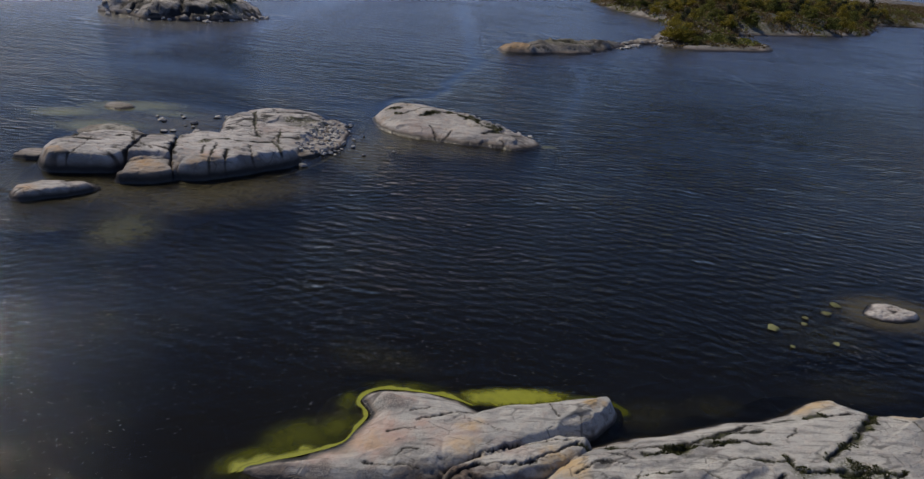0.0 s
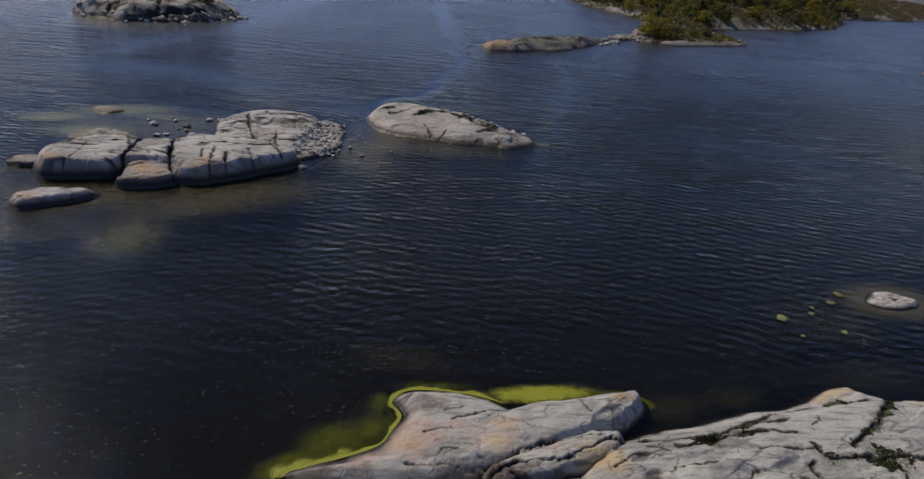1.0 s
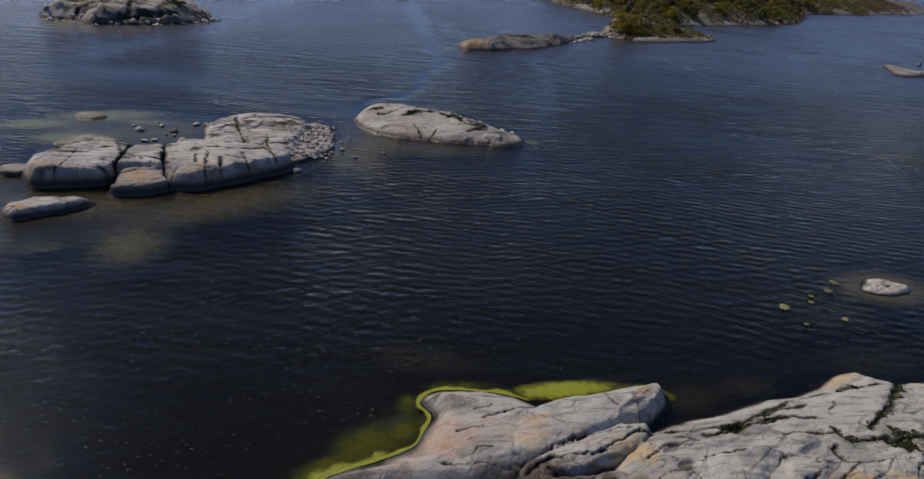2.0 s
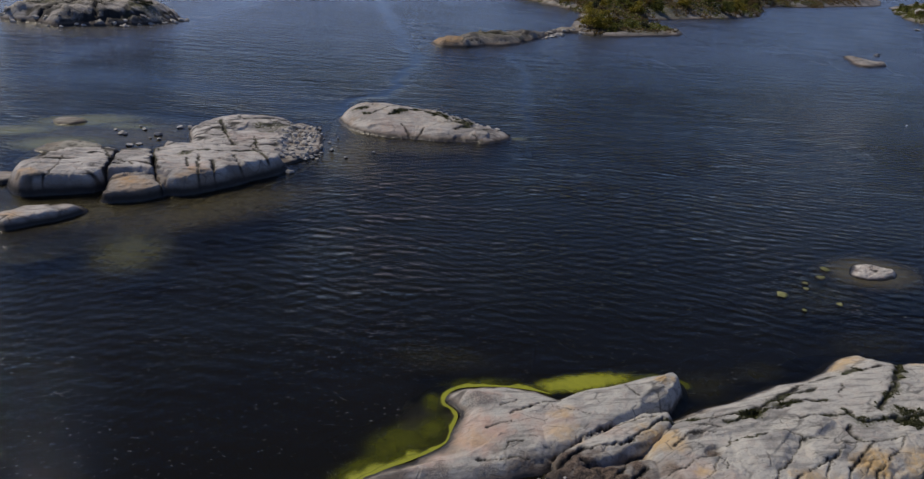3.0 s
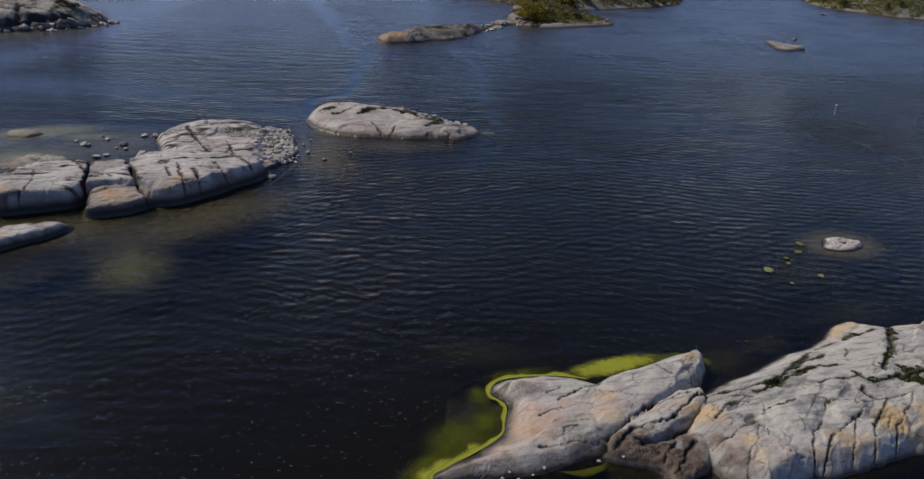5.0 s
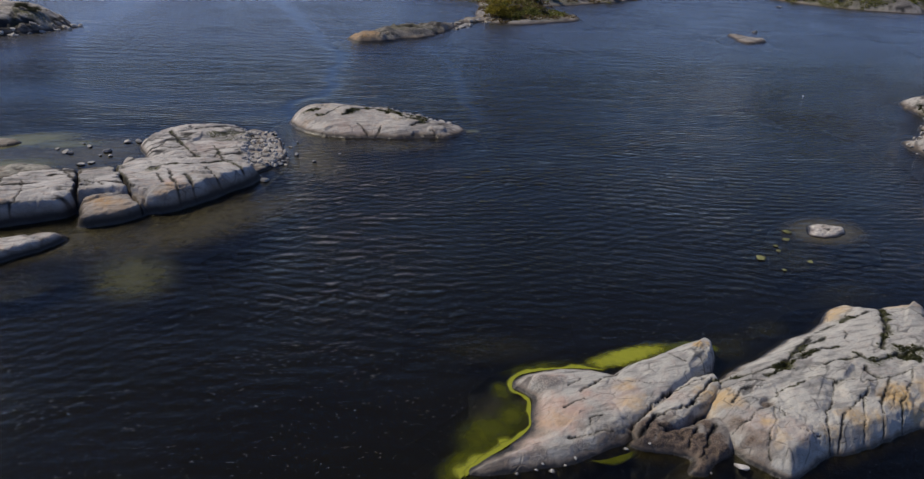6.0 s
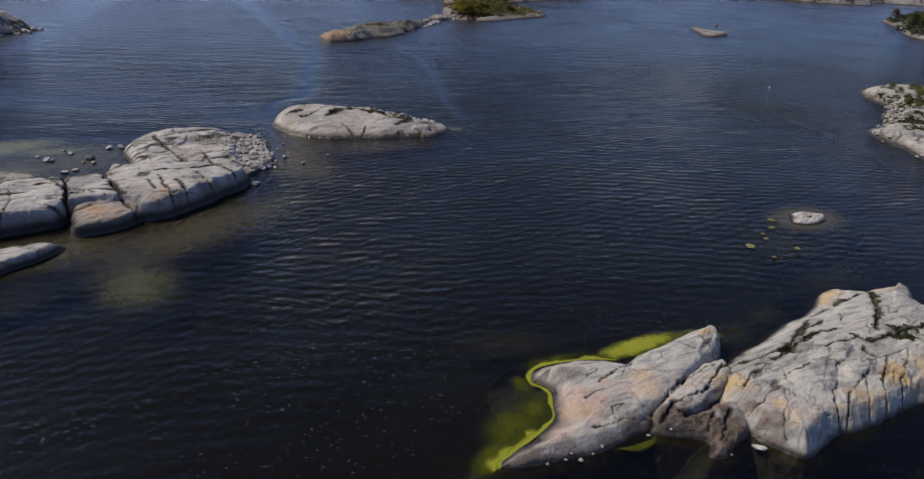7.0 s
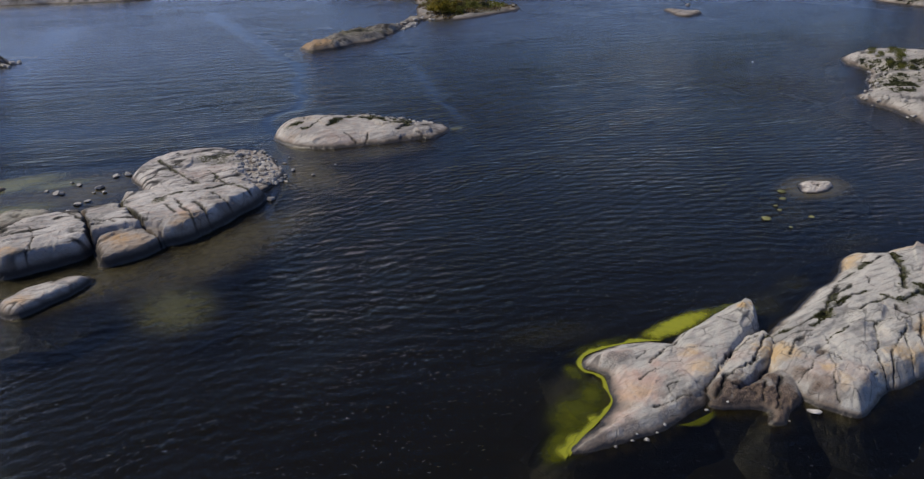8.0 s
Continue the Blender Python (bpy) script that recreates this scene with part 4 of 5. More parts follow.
right_isle = Land("rock_islet", 0.35, [(E_LOW, 1.8, 9.0), (E_HIGH, 2.6, 10.0)], 61, block=4.0, rough=0.16, turn=0.5, material=ROCK_ISLE, relief=0.9, fissures=0.6, open_cracks=2.0, label="pale granite islet with grassy hollows and low bushes",
                  stains=[(108, 92, 4, "moss", 0.8), (116, 88, 6, "moss", 0.8), (98, 74, 5, "moss", 0.7), (128, 96, 8, "moss", 0.8), (113, 97, 3, "lichen_shade", 0.7), (94, 80, 3, "lichen_shade", 0.5), (122, 106, 4, "moss", 0.7), (104, 88, 4, "moss", 0.8), (112, 84, 5, "moss", 0.7), (120, 100, 6, "moss", 0.8), (99, 84, 3, "moss", 0.6), (106, 78, 4, "moss", 0.5)])
far_right = Land("wooded_island", 3.0, [(H_LAND, 12.0, 70.0, (0, 0), 0.85)], 67, block=14.0, rough=0.5, material=ROCK_FAR, relief=1.5, power=0.2, label="distant island with a stony shore and green growth", category="island",
                 stains=[(410, 470, 60, "moss", 1.0), (440, 430, 60, "moss", 1.0), (480, 520, 70, "moss", 1.0), (420, 400, 40, "moss", 1.0)])
far_east = Land("wooded_island", 2.0, [(I_LAND, 8.0, 50.0, (0, 0), 0.85)], 71, block=12.0, rough=0.5, material=ROCK_FAR, relief=1.5, power=0.2, label="distant rocky island with dark trees", category="island",
                stains=[(300, 225, 22, "moss", 0.7), (330, 240, 30, "moss", 0.9), (310, 190, 30, "moss", 0.9)])
far_west = Land("rock_islet", 2.0, [(K_LAND, 5.0, 18.0)], 73, block=12.0, rough=0.5, material=ROCK_FAR, relief=3.0, label="distant low grey rock islet")


# ---- boulders ----
def boulder_mesh(name, seed, material, flat=0.7):
    """A broken stone: a lump cut by a dozen planes, its edges a little worn."""
    bm = bmesh.new()
    bmesh.ops.create_icosphere(bm, subdivisions=3, radius=0.62)
    rng = random.Random(seed)
    planes = [(Vector((rng.gauss(0, 1), rng.gauss(0, 1), rng.gauss(0, 0.9))).normalized(), rng.uniform(0.26, 0.46)) for _ in range(13)]
    for v in bm.verts:
        for way, limit in planes:
            over = v.co.dot(way) - limit
            if over > 0:
                v.co -= way * over * 0.96
        v.co += v.co.normalized() * 0.03 * noise.noise(v.co * 5 + Vector((seed, 0, 0)))
        v.co.z = v.co.z * flat + 0.18
    for f in bm.faces:
        f.smooth = False
    me = bpy.data.meshes.new(name)
    bm.to_mesh(me)
    bm.free()
    me.materials.append(material)
    return me


BOULDERS = [boulder_mesh("boulder", s, STONE, f) for s, f in ((1, 0.7), (2, 0.6), (3, 0.8), (4, 0.55), (5, 0.7))]
PALE = [boulder_mesh("stone", s, STONE_PALE, 0.5) for s in (11, 12)]
WEEDY = [boulder_mesh("boulder", s, STONE_WEED, 0.35) for s in (14, 15)]


def boulder(x, y, size, land=None, rng=random, meshes=BOULDERS, label="rounded grey granite boulder", group="", name="boulder", stretch=1.0, turn=None):
    ob = new(name, rng.choice(meshes))
    z = land.height(x, y) if land else -0.10 * size
    ob.location = (x, y, max(z, -0.12 * size) - 0.04 * size)
    ob.rotation_euler = (rng.uniform(-0.15, 0.15), rng.uniform(-0.15, 0.15), rng.uniform(0, 6.28) if turn is None else turn)
    ob.scale = (size * rng.uniform(0.9, 1.3) * stretch, size, size * rng.uniform(0.8, 1.1))
    return tagged(ob, label, "boulder", group)


rng = random.Random(8)
for k in range(170):                                    # stony end of the long islet
    a = rng.random()
    x, y = -21.2 + 4.6 * rng.random() + 0.9 * math.sin(k), 90.5 + 17 * a
    boulder(x, y, rng.choice((0.3, 0.38, 0.45, 0.55, 0.65, 0.85)), long_islet, rng, label="grey boulder among others at the islet's stony end", group="boulders at the stony end")
for x, y, s in ((-44.3, 100.9, 1.3), (-43.6, 100.4, 0.8), (-41.7, 103.3, 1.0), (-39.2, 100.7, 1.3), (-37.1, 105.0, 1.4), (-35.6, 104.8, 1.2), (-41.7, 95.3, 1.3), (-40.6, 96.0, 1.0), (-38.6, 98.6, 0.8),
                (-42.6, 104.8, 0.7), (-45.6, 102.6, 0.8), (-39.9, 99.0, 0.6), (-19.7, 85.6, 1.0), (-14.6, 96.0, 0.8), (-12.6, 92.6, 0.8), (-8.6, 95.6, 0.5), (-15.0, 99.8, 0.6), (-13.8, 102.2, 0.6)):
    boulder(x, y, s * 0.85, None, rng, label="single grey boulder standing in shallow water", group="boulders in the shallows")
for k in range(34):                                     # stones behind the whaleback
    t = rng.random()
    boulder(2.5 + 8.5 * t + rng.uniform(-0.7, 0.7), 113.6 - 6.2 * t + rng.uniform(-1.0, 1.0), rng.uniform(0.3, 0.75), whaleback, rng, label="small grey stone on the back of the whale-backed islet", group="stones on the whaleback")
boulder(12.9, 110.9, 1.0, None, rng, label="single grey boulder in the water by the whaleback", group="boulders in the shallows")
for x, y, s in ((-8.6, 30.25, 0.3), (-7.3, 30.2, 0.32), (-6.4, 29.9, 0.48), (-5.4, 30.1, 0.22), (-0.8, 30.4, 0.36), (3.3, 27.1, 0.26), (-4.6, 30.3, 0.3), (-6.8, 30.4, 0.2), (0.6, 30.0, 0.26)):
    boulder(x, y, s, near, rng, PALE, "small pale stone at the foot of the near rock", "pale stones at the foot", "stone")
boulder(5.65, 27.05, 0.75, None, rng, PALE, "long pale stone lying at the water's edge", "", "stone", 1.6, 2.45)
for x, y, s in ((38.3, 58.4, 0.8), (36.5, 56.6, 0.7), (33.9, 55.5, 0.6), (33.1, 54.2, 0.5), (29.7, 52.9, 1.0), (30.2, 50.0, 0.5), (34.6, 51.2, 0.6)):
    boulder(x, y, s * 1.2, None, rng, WEEDY, "flat weedy stone awash near the small rock", "stones awash")
for k in range(46):                                     # stones along the neck
    t = rng.random()
    boulder(52 + 26 * t + rng.uniform(-3, 3), 234 + 28 * t + rng.uniform(-2.5, 2.5), rng.uniform(0.8, 2.2), far_spit, rng, label="boulder on the stony neck below the wooded island", group="boulders on the neck")
for k in range(44):                                     # stones on the shores of the bushy islet
    line = rounded(E_LOW if k % 2 else E_HIGH)
    p = line[rng.randrange(len(line) // 2)]
    boulder(p[0] + rng.uniform(0, 3), p[1] + rng.uniform(-2, 1), rng.uniform(0.4, 1.1), right_isle, rng, label="pale boulder on the shore of the bushy islet", group="boulders on the bushy islet")
for k in range(46):                                     # rubble at the foot of the broken islet
    line = rounded(F_ROCK)
    p = line[rng.randrange(0, 28)]
    boulder(p[0] + rng.uniform(-0.6, 1.6), p[1] + rng.uniform(-0.6, 2.2), rng.uniform(0.6, 1.9), left_isle, rng, label="angular grey block at the foot of the broken islet", group="blocks below the broken islet")
boulder(192, 243.5, 2.2, None, rng, label="dark boulder standing alone in open water")
boulder(405, 467, 8.0, far_right, rng, label="large pale boulder on the distant shore")
boulder(327, 378, 4.0, None, rng, label="low dark rock awash off the distant shore", stretch=2.0, turn=0.5)


# ---- trees and bushes ----
def tube(bm, a, b, ra, rb, sides=6):
    axis = (b - a).normalized()
    side = axis.orthogonal().normalized()
    other = axis.cross(side)
    rings = []
    for p, r in ((a, ra), (b, rb)):
        rings.append([bm.verts.new(p + (side * math.cos(2 * math.pi * k / sides) + other * math.sin(2 * math.pi * k / sides)) * r) for k in range(sides)])
    for k in range(sides):
        bm.faces.new((rings[0][k], rings[0][(k + 1) % sides], rings[1][(k + 1) % sides], rings[1][k]))


def tree_thing(name, seed, height, width, leaf, leaves, stem, label, category, low=0.25):
    """A trunk with limbs, and a crown of many small leaf clusters gathered round the limb ends."""
    rng = random.Random(seed)
    thing = new(name, None)
    bm = bmesh.new()
    top = Vector((rng.uniform(-0.1, 0.1) * height, rng.uniform(-0.1, 0.1) * height, height * 0.8))
    knee = top * 0.45 + Vector((rng.uniform(-0.05, 0.05) * height, 0, 0))
    tube(bm, Vector((0, 0, -0.3)), knee, stem, stem * 0.7)
    tube(bm, knee, top, stem * 0.7, stem * 0.2)
    ends = [top]
    for k in range(11):
        t = rng.uniform(low, 0.95)
        start = knee * (t / 0.45) if t < 0.45 else knee.lerp(top, (t - 0.45) / 0.55)
        a, reach = rng.uniform(0, 6.28), width * 0.5 * rng.uniform(0.5, 1.0) * (1.1 - 0.55 * t)
        end = start + Vector((math.cos(a) * reach, math.sin(a) * reach, height * rng.uniform(0.02, 0.2)))
        tube(bm, start, end, stem * 0.35, stem * 0.08, 4)
        ends.append(end)
        ends.append(start.lerp(end, 0.6))
    me = bpy.data.meshes.new("trunk")
    bm.to_mesh(me)
    bm.free()
    me.materials.append(BARK)
    part("trunk", me, thing)
    verts, faces = [], []
    for k in range(leaves):
        c = rng.choice(ends) + Vector((rng.gauss(0, 1), rng.gauss(0, 1), rng.gauss(0, 0.7))) * width * 0.115
        c.z = max(c.z, 0.1)
        n = Vector((rng.gauss(0, 1), rng.gauss(0, 1), rng.gauss(0.6, 1))).normalized()
        s = n.orthogonal().normalized()
        s = Matrix.Rotation(rng.uniform(0, 6.28), 3, n) @ s
        o = n.cross(s)
        r = width * rng.uniform(0.025, 0.05)
        i = len(verts)
        verts += [c + s * r, c + o * r * 0.7 + n * r * 0.2, c - s * r, c - o * r * 0.7 + n * r * 0.2]
        faces.append((i, i + 1, i + 2, i + 3))
    part("crown", mesh_from("crown", verts, faces, leaf, smooth=False), thing)
    return tagged(thing, label, category)


KINDS = [
    tree_thing("tree", 1, 6.5, 6.0, LEAF_YELLOW, 1500, 0.16, "broad small tree with yellow-green leaves", "tree"),
    tree_thing("tree", 2, 6.0, 5.6, LEAF_GREEN, 1500, 0.16, "rounded small tree with olive-green leaves", "tree"),
    tree_thing("tree", 3, 5.0, 5.2, LEAF_BROWN, 1300, 0.14, "low tree with brownish early leaves", "tree"),
    tree_thing("tree", 4, 8.0, 4.6, LEAF_DARK, 1500, 0.18, "dark narrow tree with dense needles", "tree"),
    tree_thing("bush", 5, 2.2, 3.4, LEAF_GREEN, 900, 0.06, "low spreading olive-green bush", "bush", 0.08),
    tree_thing("bush", 6, 1.6, 2.8, LEAF_DARK, 800, 0.05, "low dark juniper bush", "bush", 0.05),
]
used = set()


def plant(kind, x, y, size, land, rng, group):
    z = land.height(x, y)
    m = pose(x, y, z, 0, 0, rng.uniform(0, 360))
    if kind in used:
        ob = copy_thing(KINDS[kind], m)
    else:
        ob = KINDS[kind]
        ob.matrix_basis = m
        used.add(kind)
    ob.scale = (size, size, size * rng.uniform(0.85, 1.1))
    ob["group"] = group
    return ob


rng = random.Random(21)
for x, y, kind, s in ((80, 259, 0, 1.25), (84, 262, 1, 1.0), (87, 264, 0, 1.1), (91, 264, 2, 1.0), (78.5, 263, 0, 0.8), (83, 257, 0, 0.75), (89, 259.5, 4, 1.4), (95, 272, 4, 1.5), (102, 274, 4, 1.5), (108, 276, 5, 1.6)):
    plant(kind, x, y, s, wooded, rng, "trees on the wooded island")


def forest(land, outline, number, kinds, inset, reach, rng, group, box, size=(0.8, 1.3)):
    """Plants strewn over the seaward belt of an island."""
    line, made, tries = rounded(outline), 0, 0
    while made < number and tries < number * 60:
        tries += 1
        x, y = rng.uniform(box[0], box[2]), rng.uniform(box[1], box[3])
        d = float(away(np.array([x]), np.array([y]), line, True)[0])
        if inset < d < reach and float(value_noise(np.array([x / 18.0]), np.array([y / 18.0]), 77)[0]) > -0.22:
            plant(rng.choice(kinds), x, y, rng.uniform(*size), land, rng, group)
            made += 1


forest(wooded, D_MAIN, 240, (0, 0, 1, 1, 2, 2, 3), 4, 55, rng, "trees on the wooded island", (80, 300, 360, 520))
forest(far_right, H_LAND, 60, (1, 2, 4, 4, 5, 1), 3, 60, rng, "growth on the distant island", (370, 380, 480, 570))
forest(far_east, I_LAND, 50, (3, 3, 2, 1), 5, 60, rng, "trees on the distant rocky island", (265, 150, 345, 275))
for x, y, kind, s in ((123, 110, 5, 1.0), (126, 108, 4, 1.0), (128.5, 112, 4, 1.1), (121.5, 102.5, 5, 1.2), (119, 100.5, 4, 1.0), (116, 96, 4, 1.0), (114, 92, 5, 1.2), (118, 95, 4, 0.8), (126, 103, 4, 1.2), (130, 106, 4, 1.3), (133, 110, 4, 1.2), (112, 86, 5, 0.8), (123, 98, 5, 0.9), (106.5, 90.5, 5, 0.6)):
    plant(kind, x, y, s * 0.62, right_isle, rng, "bushes on the pale islet")
for x, y, s in ((-70, 215, 0.9), (-71.5, 216, 1.1), (-73, 217, 0.9), (-69, 217, 0.8), (-88, 214, 0.7)):
    plant(5, x, y, s, left_isle, rng, "bushes on the broken islet")


# ---- low scrub between the trees ----
def scrub(land, outline, number, inset, box, seed, material, tall, label, reach=60):
    line = rounded(outline)
    rng = np.random.default_rng(seed)
    x, y = rng.uniform(box[0], box[2], number * 6), rng.uniform(box[1], box[3], number * 6)
    d = away(x, y, line, True) + 10 * value_noise(x / 11, y / 11, seed)
    clump = value_noise(x / 4.0, y / 4.0, seed + 1) + 0.6 * value_noise(x / 14.0, y / 14.0, seed + 2)
    good = np.flatnonzero((d > inset) & (d < reach) & (clump > -0.16))[:number]
    verts, faces = [], []
    base = land.ob.location
    for k in good:
        px, py = x[k], y[k]
        c = Vector((px - base[0], py - base[1], land.height(px, py) + tall * (0.3 + max(clump[k] + 0.2, 0)) * rng.uniform(0.1, 1.6)))
        n = Vector((rng.normal(), rng.normal(), rng.normal() + 0.7)).normalized()
        s = n.orthogonal().normalized() * rng.uniform(0.25, 0.6)
        o = n.cross(s) * 0.8
        i = len(verts)
        verts += [c + s, c + o, c - s, c - o]
        faces.append((i, i + 1, i + 2, i + 3))
    tagged(part("scrub", mesh_from("scrub", verts, faces, material, smooth=False), land.ob, label), kind="stuff")


scrub(wooded, D_MAIN, 70000, 1, (80, 300, 460, 640), 5, LEAF_BROWN, 1.3, "brown and olive low scrub")
scrub(wooded, D_MAIN, 30000, 3, (80, 300, 400, 560), 9, LEAF_GREEN, 1.6, "brown and olive low scrub")
scrub(wooded, D_SHELF, 2600, 6, (74, 249, 127, 318), 7, LEAF_GREEN, 0.9, "olive low scrub")
scrub(wooded, D_SHELF, 2200, 4, (74, 249, 127, 318), 17, LEAF_BROWN, 0.6, "brown low scrub")
scrub(far_right, H_LAND, 26000, 1, (370, 375, 480, 570), 11, LEAF_GREEN, 1.8, "green low scrub")
scrub(far_east, I_LAND, 14000, 3, (262, 150, 345, 275), 13, LEAF_DARK, 1.8, "dark low scrub")


# ---- moss tufts in the cracks ----
def tufts(land, parent, number, seed, size, label):
    rng = np.random.default_rng(seed)
    heavy = np.argwhere((land.moss > 0.45) & (land.z > 0.25))
    if not len(heavy):
        return
    verts, faces = [], []
    pick = heavy[rng.integers(0, len(heavy), number)]
    base = parent.location
    for j, i in pick:
        x, y = land.x0 + (i + rng.uniform(-0.5, 0.5)) * land.step, land.y0 + (j + rng.uniform(-0.5, 0.5)) * land.step
        if value_noise(np.array([x * 1.3]), np.array([y * 1.3]), seed)[0] < -0.08:
            continue
        z = land.height(x, y)
        for _ in range(4):
            a, r, h = rng.uniform(0, 6.28), size * rng.uniform(0.4, 1.0), size * rng.uniform(0.4, 1.0)
            k = len(verts)
            c, s = math.cos(a), math.sin(a)
            x2, y2 = x - base[0] + rng.normal(0, size * 0.5), y - base[1] + rng.normal(0, size * 0.5)
            verts += [(x2 - c * r * 0.4, y2 - s * r * 0.4, z - 0.02), (x2 + c * r * 0.4, y2 + s * r * 0.4, z - 0.02), (x2 + c * r * 0.5 - s * r * 0.5, y2 + s * r * 0.5 + c * r * 0.5, z + h), (x2 - c * r * 0.5 - s * r * 0.5, y2 - s * r * 0.5 + c * r * 0.5, z + h * 0.8)]
            faces.append((k, k + 1, k + 2, k + 3))
    ob = part("moss", mesh_from("moss", verts, faces, MOSS, smooth=False), parent, label)
    tagged(ob, kind="stuff")


tufts(near, near.ob, 3000, 3, 0.08, "dark green moss and grass tufts in cracks")
tufts(long_islet, long_islet.ob, 900, 4, 0.06, "dark green moss and grass tufts in cracks")
tufts(whaleback, whaleback.ob, 1600, 5, 0.12, "dark green moss in hollows")
tufts(right_isle, right_isle.ob, 3000, 6, 0.3, "green grass in hollows")


# ---- algae ----
def ribbon(name, line, width, z, material, label, outward, seed, inner=0.0, dense=1.5, fade=0.8):
    """A soft-edged sheet along a shoreline, reaching outward from it."""
    path = rounded(line, False, 8)
    tangent = np.gradient(path, axis=0)
    tangent /= np.linalg.norm(tangent, axis=1)[:, None] + 1e-9
    normal = np.stack([-tangent[:, 1], tangent[:, 0]], 1) * outward
    along = np.concatenate([[0], np.cumsum(np.linalg.norm(np.diff(path, axis=0), axis=1))])
    reach = width * (1 + 0.9 * value_noise(along * 0.55, along * 0, seed) + 0.6 * value_noise(along * 1.9, along * 0, seed + 1))
    rows = 9
    u = np.linspace(0, 1, rows)
    x = path[:, 0][:, None] + normal[:, 0][:, None] * (reach[:, None] * u - inner)
    y = path[:, 1][:, None] + normal[:, 1][:, None] * (reach[:, None] * u - inner)
    ends = np.clip(np.minimum(along, along[-1] - along) / 0.8, 0, 1)[:, None]
    thick = ends * (dense * (1 - u[None, :]) ** fade) * np.ones_like(x)
    zz = np.full_like(x, z) + 0.015 * value_noise(x * 2, y * 2, seed + 2)
    return tagged(new(name, sheet(name, x, y, zz, material, None, {"thick": thick})), label, "algae")


FOAM = algae_material("foam_line", (0.30, 0.31, 0.31), (0.52, 0.53, 0.53), 0.5)
ribbon("foam_line", [(-22.6, 80.4), (-19.6, 84.2), (-16.4, 92.0), (-14.6, 102.0), (-15.0, 110.0), (-17.5, 114.0), (-21.0, 116.0)], 0.6, -0.03, FOAM, "thin pale foam line drifting between two islets", 1, 61, 0.3, 0.50, 0.6)
WEST = [(-12.0, 30.7), (-10.3, 31.9), (-8.4, 32.7), (-6.3, 33.9), (-5.6, 35.2), (-5.0, 36.8), (-5.7, 38.2), (-4.6, 39.6), (-2.2, 39.8), (0.4, 39.4), (2.4, 38.6)]
ribbon("algae_mat", WEST, 0.46, 0.05, ALGAE, "bright yellow-green algae fringe floating along the rock", 1, 5, 0.12)
ribbon("algae_mat", [(-12.4, 30.6), (-11.2, 31.4), (-9.4, 32.3), (-7.4, 33.2)], 1.15, 0.04, ALGAE, "bright yellow-green algae fringe floating along the rock", 1, 8, 0.1, 1.3, 1.0)
ribbon("submerged_algae", [(8.0, 39.7), (10.6, 40.2), (12.6, 39.8), (12.8, 38.6)], 0.8, -0.12, ALGAE_DEEP, "yellow-green algae under the water beside the rock", 1, 19)
ribbon("submerged_algae", [(-3.8, 30.2), (-2.6, 30.0), (-1.2, 30.1), (-0.2, 30.2)], 0.6, -0.06, ALGAE_DEEP, "yellow-green algae under the water beside the rock", -1, 23)


def shoal(x, y, rx, ry, z, label, turn=0.0, strength=0.75, seed=1, material=None, name="shoal"):
    g = np.linspace(-1.4, 1.4, 25)
    u, v = np.meshgrid(g, g)
    c, s = math.cos(turn), math.sin(turn)
    thick = strength * np.exp(-(u * u + v * v) * 1.4)
    thick[[0, -1], :] = 0
    thick[:, [0, -1]] = 0
    px, py = x + rx * u * c - ry * v * s, y + rx * u * s + ry * v * c
    uneven = min(0.2, abs(z) * 0.8) if z < 0 else 0.01
    return tagged(new(name, sheet(name, px, py, np.full_like(u, z) + uneven * value_noise(px / 2, py / 2, seed) * min(1, rx / 4), material or SHOAL, None, {"thick": thick})), label, name.split("_")[-1])


for x, y, rx, ry, turn, amount, seed in ((-10.6, 32.3, 2.8, 1.15, 0.45, 1.6, 31), (-8.8, 34.2, 3.0, 2.0, 0.5, 0.95, 32), (-6.6, 35.6, 1.6, 1.2, 0.9, 0.95, 33), (-6.4, 38.2, 0.9, 1.3, 0.0, 0.85, 34), (-2.6, 40.3, 3.2, 0.8, 0.0, 0.75, 35)):
    shoal(x, y, rx, ry, -0.08, "yellow-green algae under the water beside the rock", turn, amount, seed, ALGAE_DEEP, "submerged_algae")
shoal(5.0, 39.9, 4.2, 1.05, 0.035, "bright yellow-green algae mat in the bay of the rock", 0.13, 1.25, 41, ALGAE, "floating_algae")
shoal(-32.8, 63.0, 4.2, 6.2, -0.35, "pale weedy shoal under the water", 0.2, 0.66, 3)
for x, y, rx, ry, turn, amount, seed in ((-51.0, 107.5, 8.0, 3.6, 0.3, 1.35, 5), (-50.5, 95.5, 6.5, 3.6, 0.2, 1.3, 7), (-44.0, 105.0, 5.0, 2.2, 0.1, 0.9, 44), (-58.0, 101.0, 6.0, 3.0, 0.3, 1.1, 45)):
    shoal(x, y, rx, ry, -0.05, "pale green weedy shoal under the water", turn, amount, seed, SHOAL_PALE)
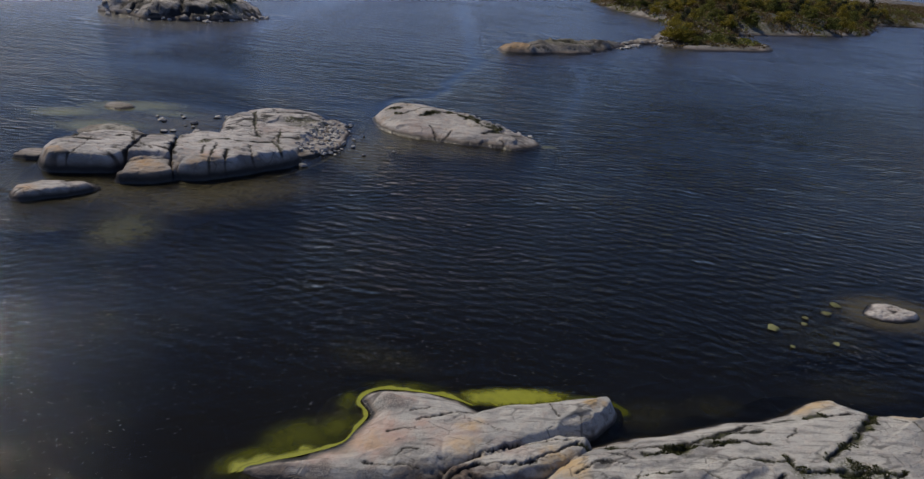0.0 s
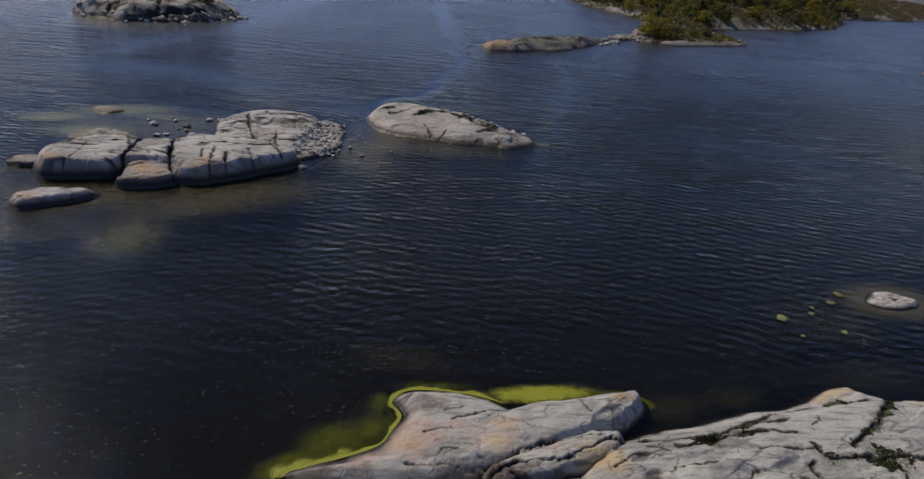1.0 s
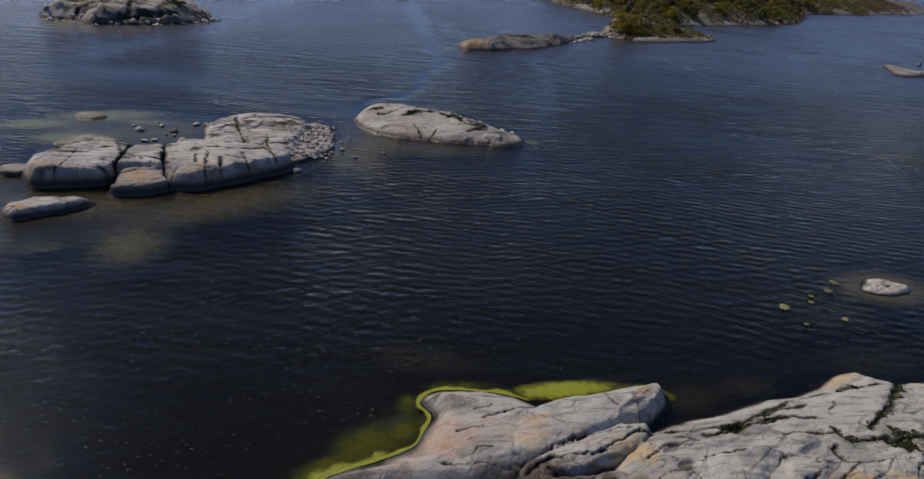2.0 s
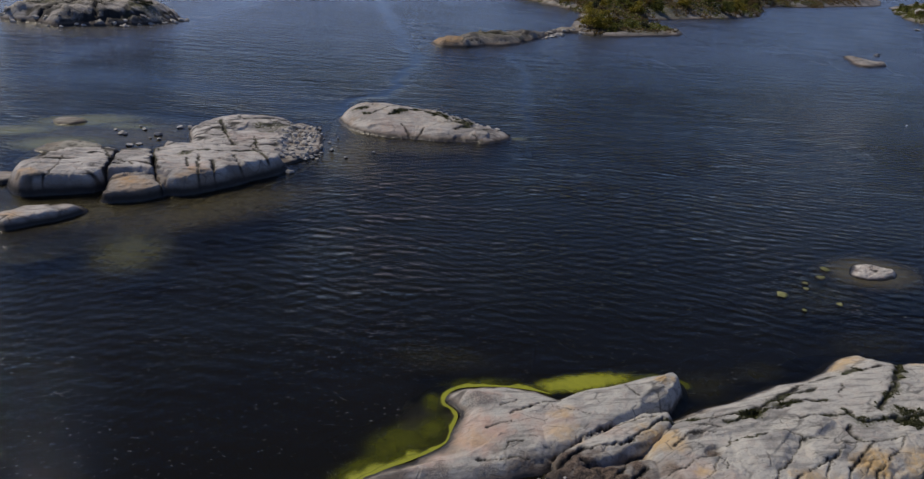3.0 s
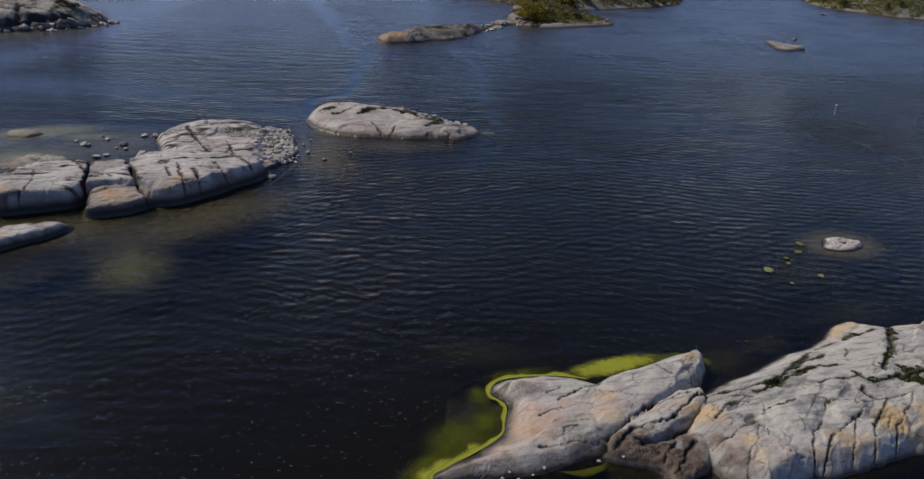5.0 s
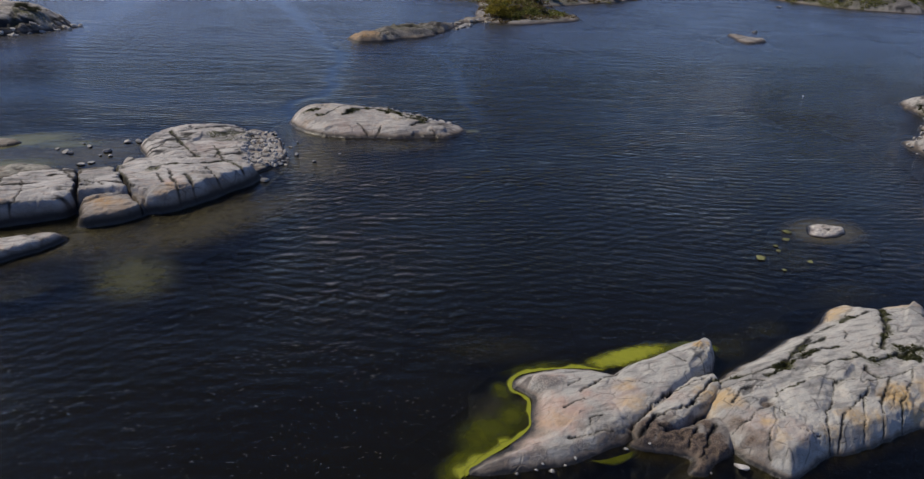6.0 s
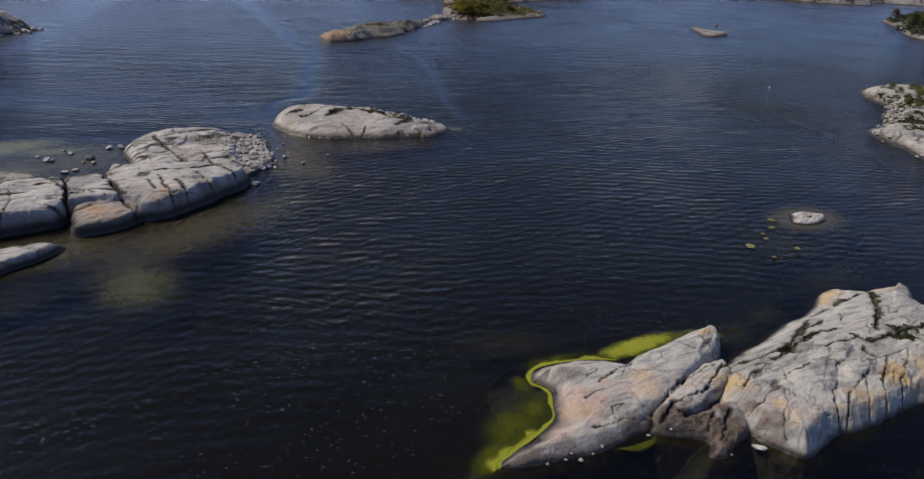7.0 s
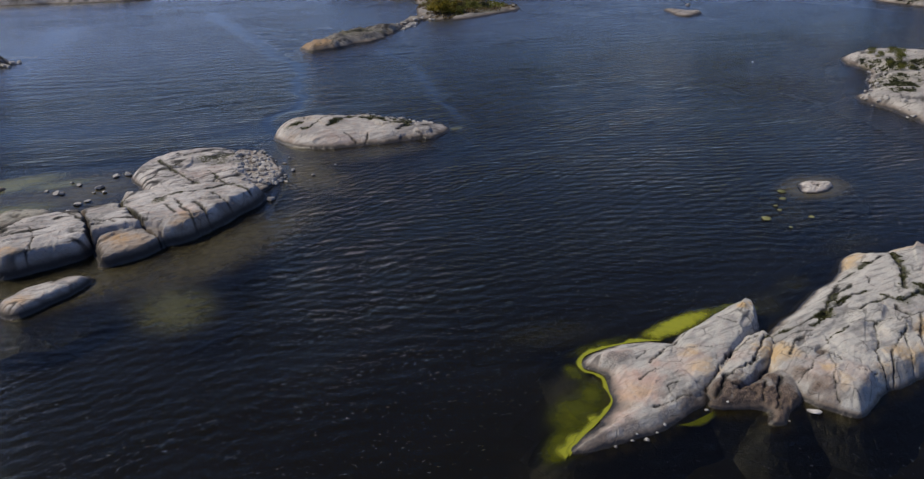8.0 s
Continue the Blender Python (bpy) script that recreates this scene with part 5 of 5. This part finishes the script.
for x, y, rx, ry, turn, amount, seed in ((-26.0, 74.0, 15.0, 5.5, 0.6, 0.8, 9), (-42.0, 71.0, 12.0, 5.0, 0.1, 0.75, 14), (-42.0, 101.0, 11.0, 9.0, 0.3, 1.0, 10), (-14.0, 95.0, 6.0, 13.0, 0.3, 0.85, 11), (-51.0, 100.0, 8.0, 9.0, 0.2, 0.8, 15), (-2.0, 99.0, 14.0, 4.0, 0.0, 0.55, 16)):
    shoal(x, y, rx, ry, -0.16, "grey-brown shallow bottom round the long islet", turn, amount, seed, BOTTOM, "shallow_bottom")
shoal(43.6, 58.0, 5.6, 3.6, -0.07, "olive weedy ring round the small rock", 0.2, 1.7, 12, BOTTOM)
OLIVE = algae_material("olive_shelf", (0.03, 0.03, 0.014), (0.10, 0.095, 0.045), 0.6)
for x, y, rx, ry, turn, amount, seed in ((14.6, 39.4, 3.4, 2.2, 0.4, 0.9, 71), (20.0, 41.0, 3.0, 1.6, 0.3, 0.8, 72), (33.0, 45.0, 6.0, 3.0, 0.2, 0.7, 73), (34.0, 53.0, 7.0, 4.5, 0.3, 0.7, 74), (-5.0, 44.0, 5.0, 2.6, -0.3, 0.7, 75)):
    shoal(x, y, rx, ry, -0.3, "dim olive weed on the bottom beside the near rock", turn, amount, seed, OLIVE, "submerged_weed")
shoal(15.0, 105.8, 2.2, 1.3, -0.05, "pale weedy shoal off the whaleback", 0.2, 0.9, 18)

# ---- buoy ----
bm = bmesh.new()
bmesh.ops.create_uvsphere(bm, u_segments=16, v_segments=10, radius=0.18, matrix=Matrix.Translation((0, 0, 0.06)))
for f in bm.faces:
    f.smooth = True
me = bpy.data.meshes.new("buoy")
bm.to_mesh(me)
bm.free()
me.materials.append(WHITE)
buoy = tagged(new("buoy", None), "small white round buoy floating on open water", "buoy")
buoy.location = (106.8, 127.4, -0.04)
part("float", me, buoy)
bm = bmesh.new()
tube(bm, Vector((0, 0, 0.22)), Vector((0, 0, 0.30)), 0.05, 0.04, 8)
me = bpy.data.meshes.new("eye")
bm.to_mesh(me)
bm.free()
me.materials.append(BARK)
part("eye", me, buoy)
